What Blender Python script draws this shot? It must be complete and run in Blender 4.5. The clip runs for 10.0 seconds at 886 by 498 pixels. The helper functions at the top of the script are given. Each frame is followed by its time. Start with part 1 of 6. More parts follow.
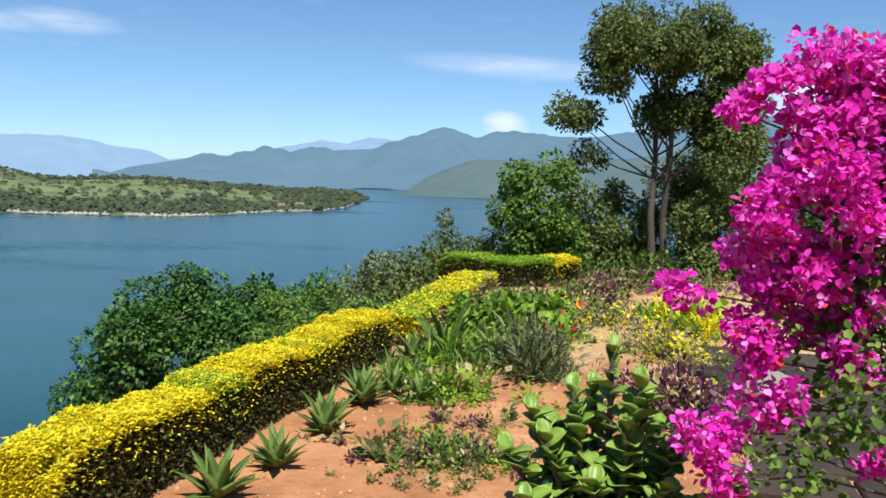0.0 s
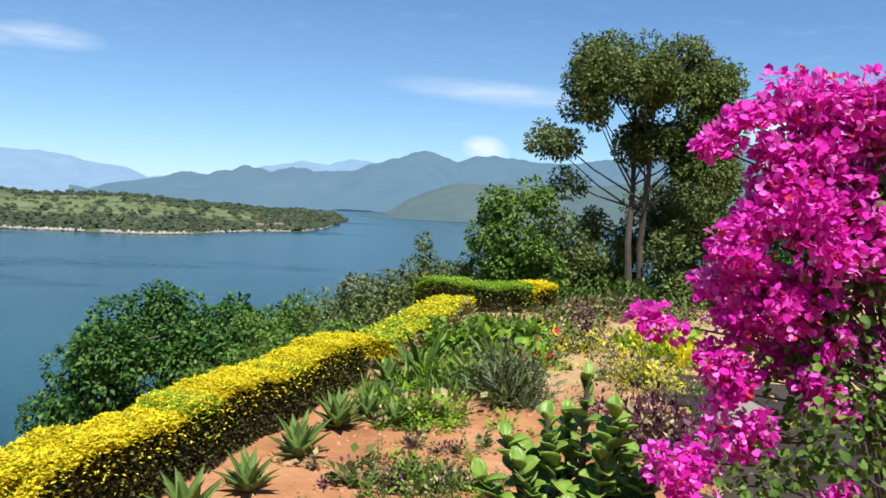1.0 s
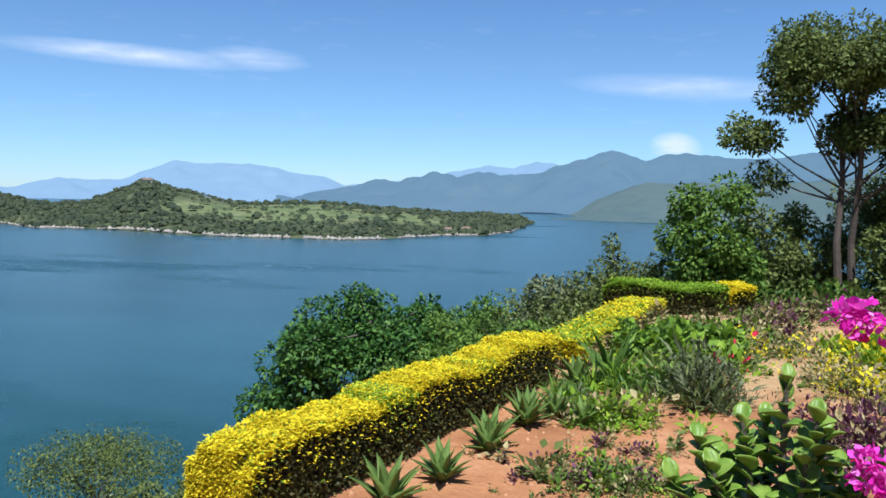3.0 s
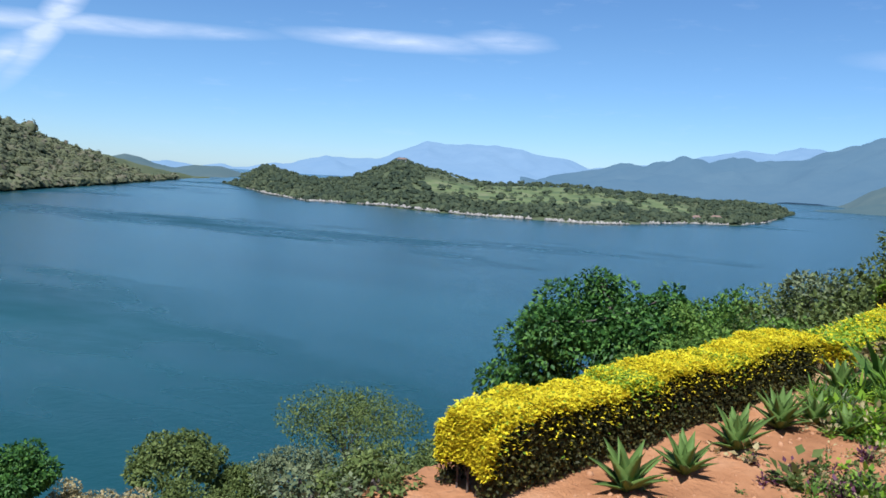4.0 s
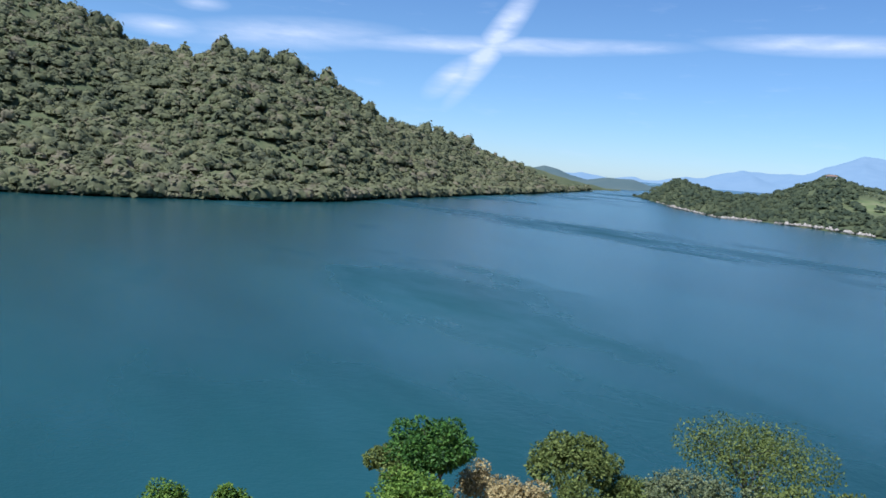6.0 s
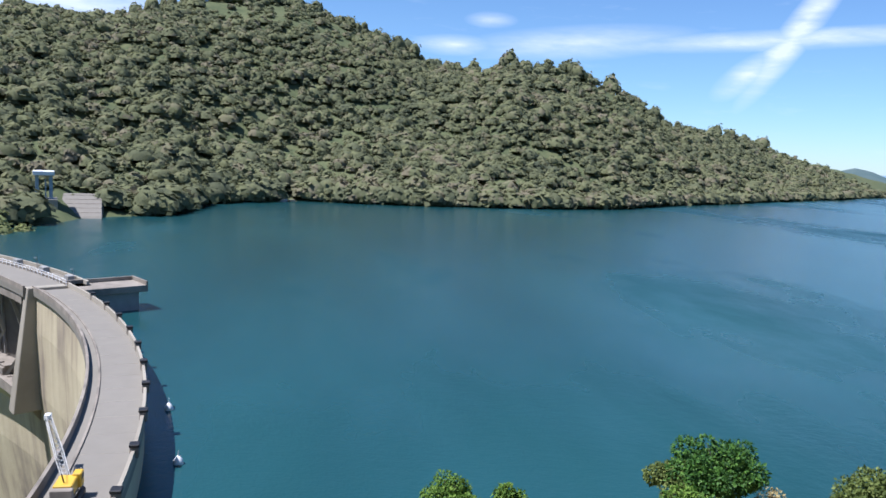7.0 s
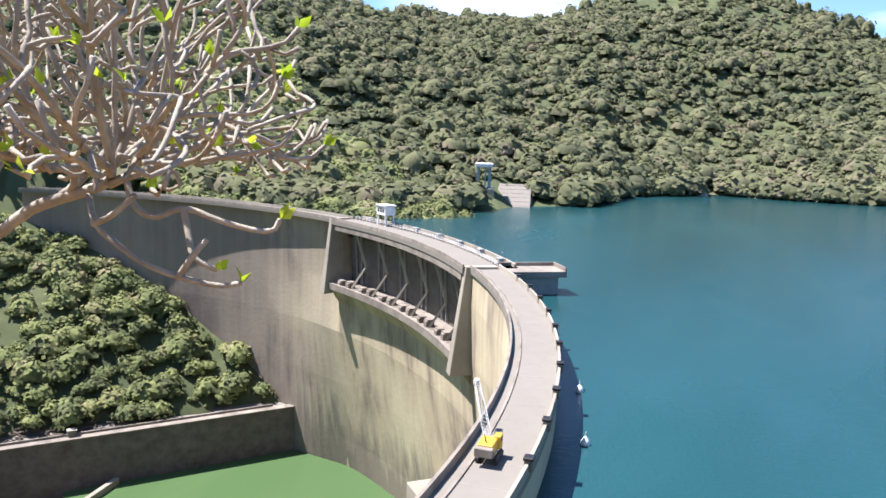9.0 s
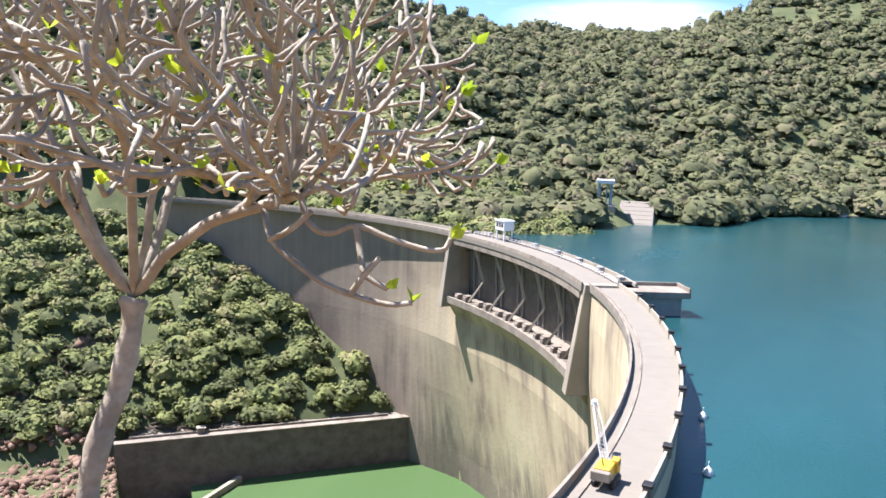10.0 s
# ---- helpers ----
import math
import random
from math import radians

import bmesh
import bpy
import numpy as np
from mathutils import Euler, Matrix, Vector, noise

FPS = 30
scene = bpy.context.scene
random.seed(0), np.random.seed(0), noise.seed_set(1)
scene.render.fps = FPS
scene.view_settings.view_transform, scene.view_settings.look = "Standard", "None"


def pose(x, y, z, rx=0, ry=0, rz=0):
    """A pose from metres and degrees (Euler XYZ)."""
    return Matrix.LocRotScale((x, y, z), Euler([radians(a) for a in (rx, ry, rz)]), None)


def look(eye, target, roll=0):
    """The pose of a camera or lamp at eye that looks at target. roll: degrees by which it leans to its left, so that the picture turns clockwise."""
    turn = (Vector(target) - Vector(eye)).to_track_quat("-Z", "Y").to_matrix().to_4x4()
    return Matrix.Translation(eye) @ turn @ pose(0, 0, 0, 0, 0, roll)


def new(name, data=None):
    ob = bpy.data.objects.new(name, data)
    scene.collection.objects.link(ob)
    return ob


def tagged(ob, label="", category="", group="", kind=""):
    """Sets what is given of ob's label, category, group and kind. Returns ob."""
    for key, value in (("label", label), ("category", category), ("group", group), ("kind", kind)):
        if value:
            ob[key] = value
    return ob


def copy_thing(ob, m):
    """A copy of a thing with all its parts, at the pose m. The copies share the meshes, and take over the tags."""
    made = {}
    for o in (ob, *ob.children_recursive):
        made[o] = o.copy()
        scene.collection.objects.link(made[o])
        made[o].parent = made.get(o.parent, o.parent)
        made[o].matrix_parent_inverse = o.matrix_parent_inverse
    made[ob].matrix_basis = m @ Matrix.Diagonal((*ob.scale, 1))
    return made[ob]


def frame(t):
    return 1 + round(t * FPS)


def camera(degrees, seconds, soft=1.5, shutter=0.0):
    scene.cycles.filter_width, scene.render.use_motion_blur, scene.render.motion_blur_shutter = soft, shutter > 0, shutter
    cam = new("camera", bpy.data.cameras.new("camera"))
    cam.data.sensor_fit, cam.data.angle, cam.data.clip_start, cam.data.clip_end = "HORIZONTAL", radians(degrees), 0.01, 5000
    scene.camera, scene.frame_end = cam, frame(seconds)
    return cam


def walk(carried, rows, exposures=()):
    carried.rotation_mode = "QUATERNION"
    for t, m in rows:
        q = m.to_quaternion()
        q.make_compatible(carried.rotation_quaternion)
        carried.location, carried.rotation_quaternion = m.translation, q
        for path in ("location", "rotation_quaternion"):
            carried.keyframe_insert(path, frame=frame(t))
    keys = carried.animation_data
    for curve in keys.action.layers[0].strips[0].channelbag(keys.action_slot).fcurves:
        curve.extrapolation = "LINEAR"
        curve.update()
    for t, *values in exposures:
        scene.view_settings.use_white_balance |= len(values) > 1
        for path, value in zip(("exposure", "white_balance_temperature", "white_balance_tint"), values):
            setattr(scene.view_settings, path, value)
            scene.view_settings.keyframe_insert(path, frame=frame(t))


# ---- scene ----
cam = camera(58.76, 10.0, soft=1.6)
ROWS = [
    (0.0, 0.000, 0.000, 1.730, 84.80, -1.51, 0.06),
    (0.5, -0.004, -0.019, 1.740, 85.72, -2.90, -0.22),
    (1.0, 0.006, -0.016, 1.745, 86.55, -2.74, -1.39),
    (1.5, 0.019, -0.024, 1.734, 86.43, -2.84, -0.41),
    (2.0, 0.021, -0.033, 1.733, 86.60, -2.23, 2.46),
    (3.5, -0.002, -0.170, 1.733, 85.46, -1.84, 19.99),
    (4.0, -0.027, -0.197, 1.722, 84.41, -2.78, 29.58),
    (4.5, -0.082, -0.271, 1.733, 84.62, -2.65, 36.15),
    (5.0, -0.106, -0.389, 1.763, 84.86, -2.93, 43.10),
    (6.5, -0.120, -0.565, 1.820, 82.97, -3.55, 68.50),
    (7.0, -0.121, -0.590, 1.800, 83.04, -2.54, 79.00),
    (7.5, -0.116, -0.584, 1.765, 82.94, -2.62, 86.45),
    (8.0, -0.081, -0.580, 1.731, 81.64, -1.63, 94.40),
    (8.5, -0.030, -0.575, 1.704, 81.52, -2.03, 102.70),
    (9.0, 0.000, -0.664, 1.715, 81.40, -1.85, 108.79),
    (9.5, -0.020, -0.811, 1.719, 81.50, -1.58, 112.16),
    (10.0, -0.021, -0.935, 1.720, 82.19, -2.16, 117.44),
]
walk(cam, [(t, pose(x, y, z, rx, ry, rz)) for t, x, y, z, rx, ry, rz in ROWS],
     exposures=[(0.0, 0.66, 6050, 11), (2.0, 0.70, 5900, 11), (3.5, 0.52, 5500, 12), (5.0, 0.48, 5450, 13), (6.5, 0.60, 5500, 16), (7.5, 1.07, 5800, 17), (8.5, 1.36, 5950, 18), (10.0, 1.64, 6100, 19)])

# ---- world and sun ----
SUN_AZ, SUN_EL = 189.0, 63.0     # degrees; azimuth counted from +y towards -x


def heading(az, el=0.0):
    a, e = radians(az), radians(el)
    return Vector((-math.sin(a) * math.cos(e), math.cos(a) * math.cos(e), math.sin(e)))


sun_data = bpy.data.lights.new("sun", "SUN")
sun_data.energy, sun_data.angle, sun_data.color = 4.9, radians(0.55), (1.0, 0.95, 0.87)
sun = new("sun", sun_data)
sun.matrix_world = look((0, 0, 300), Vector((0, 0, 300)) - heading(SUN_AZ, SUN_EL))


class Nodes:
    """Short writing for node trees."""

    def __init__(self, tree):
        self.tree = tree
        tree.nodes.clear()

    def add(self, kind, ins=None, **props):
        n = self.tree.nodes.new(kind)
        for k, v in props.items():
            setattr(n, k, v)
        for k, v in (ins or {}).items():
            if isinstance(v, bpy.types.NodeSocket):
                self.tree.links.new(v, n.inputs[k])
            else:
                n.inputs[k].default_value = v
        return n

    def math(self, op, a, b=0.0, c=0.0, clamp=False):
        return self.add("ShaderNodeMath", {0: a, 1: b, 2: c}, operation=op, use_clamp=clamp).outputs[0]

    def ramp(self, fac, stops):
        n = self.add("ShaderNodeValToRGB", {0: fac})
        el = n.color_ramp.elements
        while len(el) < len(stops):
            el.new(0.5)
        for e, (p, c) in zip(el, stops):
            e.position, e.color = p, (*c, 1) if len(c) == 3 else c
        return n.outputs[0]

    def noise(self, vec, scale, detail=4, rough=0.55):
        ins = {"Scale": scale, "Detail": detail, "Roughness": rough}
        if vec is not None:
            ins["Vector"] = vec
        return self.add("ShaderNodeTexNoise", ins).outputs["Fac"]

    def mix(self, fac, a, b, mode="MIX"):
        return self.add("ShaderNodeMix", {0: fac, 6: a, 7: b}, data_type="RGBA", blend_type=mode).outputs[2]


world = bpy.data.worlds.new("sky")
scene.world = world
world.use_nodes = True
W = Nodes(world.node_tree)
sky = W.add("ShaderNodeTexSky", sky_type="NISHITA", sun_disc=False, sun_elevation=radians(SUN_EL), sun_rotation=radians(-SUN_AZ),
            altitude=600.0, air_density=1.0, dust_density=0.1, ozone_density=2.4)
ray_dir = W.add("ShaderNodeTexCoord").outputs["Generated"]
sep = W.add("ShaderNodeSeparateXYZ", {0: ray_dir})
dx, dy, dz = sep.outputs
az_deg = W.math("MULTIPLY", W.math("ARCTAN2", W.math("MULTIPLY", dx, -1.0), dy), 57.2958)
el_deg = W.math("MULTIPLY", W.math("ARCSINE", dz), 57.2958)


def streak(az, el, length, thick, lean=0.0):
    """A soft cloud streak: middle, half length and half thickness in degrees."""
    u, v = W.math("SUBTRACT", az_deg, az), W.math("SUBTRACT", el_deg, el)
    c, s = math.cos(radians(lean)), math.sin(radians(lean))
    a = W.math("ADD", W.math("MULTIPLY", u, c / length), W.math("MULTIPLY", v, s / length))
    b = W.math("ADD", W.math("MULTIPLY", u, -s / thick), W.math("MULTIPLY", v, c / thick))
    r = W.math("SQRT", W.math("ADD", W.math("POWER", W.math("ABSOLUTE", a), 2.0), W.math("POWER", W.math("ABSOLUTE", b), 2.0)))
    return W.math("SUBTRACT", 1.0, r, clamp=True)


wisp_vec = W.add("ShaderNodeCombineXYZ", {0: W.math("MULTIPLY", az_deg, 0.16), 1: W.math("MULTIPLY", el_deg, 0.75), 2: 0.0}).outputs[0]
wisp = W.noise(wisp_vec, 1.6, 7, 0.62)
total = None
for az, el, length, thick, lean, power in (
        (55.7, 8.6, 6.2, 1.15, -56, 1.6), (58.5, 6.0, 2.8, 1.1, -35, 1.1), (56.0, 8.3, 16.0, 0.75, -2, 1.1), (33.5, 9.0, 9.0, 0.8, 1, 1.2), (25.5, 9.1, 4.0, 0.7, 0, 0.8),
        (-4.3, 3.9, 1.9, 1.1, 8, 2.0), (-5.0, 7.9, 9.0, 1.0, 3, 0.75), (25.8, 9.4, 4.0, 0.8, 0, 0.8), (70.0, 8.0, 9.0, 1.3, -4, 0.9),
        (78.5, 7.6, 3.5, 0.8, 0, 1.0), (76.0, 9.4, 2.0, 0.6, 0, 0.8), (105.0, 8.7, 9.0, 1.6, 0, 1.6), (-24.0, 6.0, 4.0, 1.6, 0, 1.6)):
    m = W.math("MULTIPLY", streak(az, el, length, thick, lean), power)
    total = m if total is None else W.math("MAXIMUM", total, m)
thin = W.math("MULTIPLY", W.math("SUBTRACT", wisp, 0.58, clamp=True), 0.5)
cover = W.math("MULTIPLY", total, W.math("ADD", W.math("MULTIPLY", wisp, 1.7), -0.1), clamp=True)
cover = W.math("ADD", W.math("MULTIPLY", cover, 0.8), thin, clamp=True)
tinted = W.mix(1.0, sky.outputs[0], (0.84, 1.0, 1.10, 1), "MULTIPLY")
low_air = W.math("SUBTRACT", 1.0, W.math("MULTIPLY", el_deg, 0.11), clamp=True)
tinted = W.mix(W.math("MULTIPLY", low_air, 0.9), tinted, W.mix(1.0, tinted, (0.86, 0.95, 1.12, 1), "MULTIPLY"))
cloudy = W.mix(cover, tinted, (8.6, 9.0, 9.6, 1))
W.add("ShaderNodeOutputWorld", {0: W.add("ShaderNodeBackground", {0: cloudy, 1: 0.071}).outputs[0]})

# ---- materials ----


def material(name, colors, scale=3.0, rough=0.8, bump=0.3, bump_scale=30.0, island=0.0, metal=0.0, spread=0.5, translucent=0.0, big=0.0, spec=0.3, randomness=0.0, dist=0.02):
    """Noise-mottled surface. colors: stops from dark to light. island: brightness change from piece to piece of one mesh; randomness: from object to object."""
    m = bpy.data.materials.new(name)
    m.use_nodes = True
    N = Nodes(m.node_tree)
    pos = N.add("ShaderNodeNewGeometry").outputs
    vec = pos["Position"]
    f = N.noise(vec, scale, 6, 0.6)
    if big:
        f = N.math("ADD", N.math("MULTIPLY", f, 0.6), N.math("MULTIPLY", N.noise(vec, big, 3, 0.5), 0.4))
    f = N.math("ADD", N.math("MULTIPLY", N.math("SUBTRACT", f, 0.5), 2.2 * spread), 0.5, clamp=True)
    if island:
        f = N.math("ADD", f, N.math("MULTIPLY", N.math("SUBTRACT", pos["Random Per Island"], 0.5), island), clamp=True)
    if randomness:
        rnd = N.add("ShaderNodeObjectInfo").outputs["Random"]
        f = N.math("ADD", f, N.math("MULTIPLY", N.math("SUBTRACT", rnd, 0.5), randomness), clamp=True)
    n = len(colors)
    col = N.ramp(f, [(i / max(n - 1, 1), c) for i, c in enumerate(colors)])
    ins = {"Base Color": col, "Roughness": rough, "Metallic": metal, "Specular IOR Level": spec}
    if bump:
        ins["Normal"] = N.add("ShaderNodeBump", {"Height": N.noise(vec, bump_scale, 5, 0.6), "Strength": bump, "Distance": dist}).outputs[0]
    out = N.add("ShaderNodeBsdfPrincipled", ins).outputs[0]
    if translucent:
        tr = N.add("ShaderNodeBsdfTranslucent", {"Color": col}).outputs[0]
        out = N.add("ShaderNodeMixShader", {0: translucent, 1: out, 2: tr}).outputs[0]
    N.add("ShaderNodeOutputMaterial", {0: out})
    return m


def leafy(name, colors, island=0.9, scale=2.0, rough=0.6, tr=0.3, spec=0.18):
    return material(name, colors, scale=scale, rough=rough, bump=0.0, island=island, spread=0.35, translucent=tr, spec=spec)




def crown_material(name, colors, cell=0.14, big=0.012, translucent=0.3):
    """Woods seen from afar: a colour for each crown, drifting over the hillside, with leafy mottling."""
    m = bpy.data.materials.new(name)
    m.use_nodes = True
    N = Nodes(m.node_tree)
    vec = N.add("ShaderNodeNewGeometry").outputs["Position"]
    tree = N.add("ShaderNodeSeparateColor", {0: N.add("ShaderNodeTexVoronoi", {"Vector": vec, "Scale": cell}).outputs["Color"]}).outputs[0]
    f = N.math("ADD", N.math("MULTIPLY", tree, 0.50), N.math("MULTIPLY", N.noise(vec, big, 4, 0.6), 0.75))
    f = N.math("ADD", f, N.math("MULTIPLY", N.math("SUBTRACT", N.noise(vec, 0.9, 5, 0.7), 0.5), 0.5))
    f = N.math("SUBTRACT", f, 0.13, clamp=True)
    col = N.ramp(f, [(k / (len(colors) - 1), c) for k, c in enumerate(colors)])
    nrm = N.add("ShaderNodeBump", {"Height": N.noise(vec, 1.3, 5, 0.7), "Strength": 0.55, "Distance": 0.6}).outputs[0]
    b = N.add("ShaderNodeBsdfPrincipled", {"Base Color": col, "Roughness": 0.9, "Specular IOR Level": 0.1, "Normal": nrm}).outputs[0]
    tr = N.add("ShaderNodeBsdfTranslucent", {"Color": col, "Normal": nrm}).outputs[0]
    N.add("ShaderNodeOutputMaterial", {0: N.add("ShaderNodeMixShader", {0: translucent, 1: b, 2: tr}).outputs[0]})
    return m


M_FOREST = crown_material("hillside foliage", [(0.068, 0.078, 0.056), (0.106, 0.118, 0.07), (0.142, 0.152, 0.082), (0.18, 0.19, 0.095), (0.21, 0.182, 0.125), (0.255, 0.262, 0.115)], translucent=0.3)
M_GORGE = crown_material("fresh gorge foliage", [(0.06, 0.066, 0.046), (0.11, 0.127, 0.063), (0.155, 0.18, 0.078), (0.225, 0.25, 0.097), (0.26, 0.235, 0.135), (0.31, 0.335, 0.13)], cell=0.2, big=0.03, translucent=0.25)
M_ISLE = crown_material("island foliage", [(0.035, 0.05, 0.036), (0.06, 0.08, 0.048), (0.095, 0.115, 0.06), (0.14, 0.15, 0.08)], cell=0.16)
M_CONC = material("dam concrete", [(0.19, 0.168, 0.132), (0.30, 0.268, 0.212), (0.38, 0.342, 0.275)], scale=0.09, rough=0.85, bump=0.2, bump_scale=2.0, spread=0.9, big=0.02)
M_ROAD = material("crest concrete paving", [(0.165, 0.15, 0.124), (0.232, 0.212, 0.177)], scale=0.5, rough=0.9, bump=0.1, bump_scale=6.0, big=0.06)
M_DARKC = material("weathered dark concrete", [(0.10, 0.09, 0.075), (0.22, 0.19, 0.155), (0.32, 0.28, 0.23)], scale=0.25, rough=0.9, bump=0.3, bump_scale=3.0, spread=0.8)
M_STEELP = material("grey painted gate steel", [(0.20, 0.20, 0.19), (0.32, 0.31, 0.29)], scale=0.8, rough=0.6, bump=0.1, bump_scale=4)
M_WHITE = material("white painted metal", [(0.62, 0.62, 0.60), (0.80, 0.80, 0.78)], scale=2.0, rough=0.5, bump=0.0)
M_BOOM = material("worn white steel", [(0.25, 0.24, 0.22), (0.55, 0.54, 0.51)], scale=1.2, rough=0.6, bump=0.0)
M_BLUEG = material("blue grey painted steel", [(0.18, 0.25, 0.30), (0.30, 0.38, 0.42)], scale=1.0, rough=0.5, bump=0.0)
M_YELLOWP = material("yellow machine paint", [(0.50, 0.30, 0.03), (0.68, 0.43, 0.05)], scale=1.5, rough=0.45, bump=0.05)
M_BLACK = material("black rubber and glass", [(0.012, 0.012, 0.013), (0.03, 0.03, 0.03)], scale=2, rough=0.5, bump=0.0)
M_SOIL = material("red garden soil", [(0.30, 0.135, 0.06), (0.46, 0.235, 0.115), (0.58, 0.33, 0.18)], scale=2.2, rough=0.95, bump=0.8, bump_scale=24, spread=0.8, big=0.5)
M_BARK = material("grey brown bark", [(0.06, 0.045, 0.035), (0.13, 0.105, 0.085)], scale=9, rough=0.9, bump=0.7, bump_scale=25)
M_FRANGI = material("pale smooth frangipani bark", [(0.125, 0.10, 0.075), (0.31, 0.27, 0.205), (0.58, 0.53, 0.43)], scale=8, rough=0.75, bump=0.4, bump_scale=40, spread=0.75, big=2.5)
# darker than the other concrete, over the whole wall
M_WALL = material("dark brown basin concrete", [(0.08, 0.062, 0.055), (0.14, 0.11, 0.097), (0.20, 0.16, 0.145)], scale=0.3, rough=0.85, bump=0.3, bump_scale=3.0, spread=0.8)
# dull gate concrete, its colour darkened for the shade under the deck
M_GATE = material("shade-darkened gate concrete", [(0.09, 0.08, 0.068), (0.19, 0.17, 0.14)], scale=0.3, rough=0.9, bump=0.2, bump_scale=3.0, spread=0.8)
M_ROCK = material("red brown rubble", [(0.10, 0.062, 0.045), (0.20, 0.13, 0.095), (0.29, 0.21, 0.16)], scale=1.0, rough=0.95, bump=0.5, bump_scale=4, island=0.6)
M_STONE = material("pale shore stone", [(0.20, 0.18, 0.15), (0.42, 0.38, 0.32)], scale=0.6, rough=0.95, bump=0.4, bump_scale=3, island=0.6)
M_WOOD = material("weathered grey timber", [(0.018, 0.012, 0.008), (0.06, 0.042, 0.03)], scale=6, rough=0.85, bump=0.4, bump_scale=40, randomness=0.6)

L_YELLOW = leafy("golden hedge leaves", [(0.50, 0.39, 0.008), (0.74, 0.61, 0.008), (0.86, 0.76, 0.03)], tr=0.35)
# dull olive inner leaves, with the shade inside the hedge put into the colour
L_HEDGEIN = leafy("shade-darkened inner hedge leaves", [(0.03, 0.035, 0.012), (0.07, 0.065, 0.02), (0.13, 0.12, 0.025)], tr=0.2)
L_LIME = leafy("lime green leaves", [(0.12, 0.22, 0.015), (0.22, 0.36, 0.025), (0.36, 0.46, 0.04)], tr=0.35)
L_YOUNG = leafy("young yellow-green leaves", [(0.25, 0.38, 0.02), (0.42, 0.55, 0.03), (0.58, 0.66, 0.08)], tr=0.5)
L_DARK = leafy("glossy dark green leaves", [(0.016, 0.046, 0.010), (0.045, 0.115, 0.020), (0.12, 0.23, 0.04)], tr=0.25, rough=0.5)
L_OLIVE = leafy("olive green leaves", [(0.05, 0.072, 0.018), (0.115, 0.15, 0.036), (0.22, 0.26, 0.075)], tr=0.3, rough=0.65, spec=0.15)
L_MID = leafy("fresh green leaves", [(0.04, 0.085, 0.012), (0.10, 0.185, 0.025), (0.21, 0.31, 0.055)], tr=0.3)
L_GREY = leafy("grey green leaves", [(0.06, 0.08, 0.035), (0.13, 0.155, 0.07), (0.22, 0.24, 0.115)], tr=0.2)
L_AGAVE = leafy("agave leaf skin", [(0.05, 0.095, 0.02), (0.12, 0.19, 0.04), (0.22, 0.29, 0.075)], island=0.4, scale=7, tr=0.1)
L_PINK = leafy("magenta bougainvillea bracts", [(0.56, 0.010, 0.31), (0.80, 0.035, 0.51), (0.90, 0.20, 0.70)], tr=0.4, rough=0.6, spec=0.15)
# paler copy of the magenta bracts: sunlit highlights put into the colour
L_PALE = leafy("pale pink bougainvillea bracts", [(0.80, 0.07, 0.56), (0.90, 0.25, 0.72), (0.94, 0.42, 0.80)], tr=0.4, rough=0.6, spec=0.15)
L_CORAL = leafy("coral red bracts", [(0.60, 0.02, 0.06), (0.72, 0.06, 0.10)], tr=0.4, rough=0.6, spec=0.15)
L_PURPLE = leafy("purple bedding leaves", [(0.055, 0.016, 0.03), (0.11, 0.035, 0.06), (0.17, 0.075, 0.11)], tr=0.2)
L_DRY = leafy("dry straw coloured leaves", [(0.20, 0.15, 0.06), (0.34, 0.27, 0.12), (0.45, 0.38, 0.18)], tr=0.2)
L_SUCC = leafy("thick succulent leaves", [(0.05, 0.11, 0.014), (0.15, 0.25, 0.03), (0.36, 0.45, 0.10)], island=0.8, scale=12, tr=0.1, rough=0.4, spec=0.3)


def distance_material(name, low, high, haze_glow):
    """Far hills seen through a long way of hazy air: a plain backdrop, the haze put into its colours and emission."""
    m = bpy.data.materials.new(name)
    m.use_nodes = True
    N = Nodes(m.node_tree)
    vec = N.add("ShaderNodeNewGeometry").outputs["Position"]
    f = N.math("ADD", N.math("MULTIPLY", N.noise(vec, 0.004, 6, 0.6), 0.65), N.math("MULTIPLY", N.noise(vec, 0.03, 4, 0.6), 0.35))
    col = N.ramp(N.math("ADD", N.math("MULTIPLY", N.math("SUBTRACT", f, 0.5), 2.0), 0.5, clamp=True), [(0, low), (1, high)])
    b = N.add("ShaderNodeBsdfPrincipled", {"Base Color": col, "Roughness": 1.0, "Specular IOR Level": 0.0, "Emission Color": haze_glow, "Emission Strength": 1.0})
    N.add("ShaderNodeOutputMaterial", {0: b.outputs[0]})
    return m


M_FAR = distance_material("haze-blue distant range", (0.07, 0.10, 0.14), (0.11, 0.14, 0.17), (0.118, 0.195, 0.265, 1))
M_MIDM = distance_material("haze-blue nearer range", (0.03, 0.05, 0.055), (0.055, 0.075, 0.07), (0.068, 0.12, 0.18, 1))
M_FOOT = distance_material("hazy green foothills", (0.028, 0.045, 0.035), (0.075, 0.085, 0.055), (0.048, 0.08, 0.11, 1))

# ---- mesh helpers ----
rng = np.random.default_rng(7)


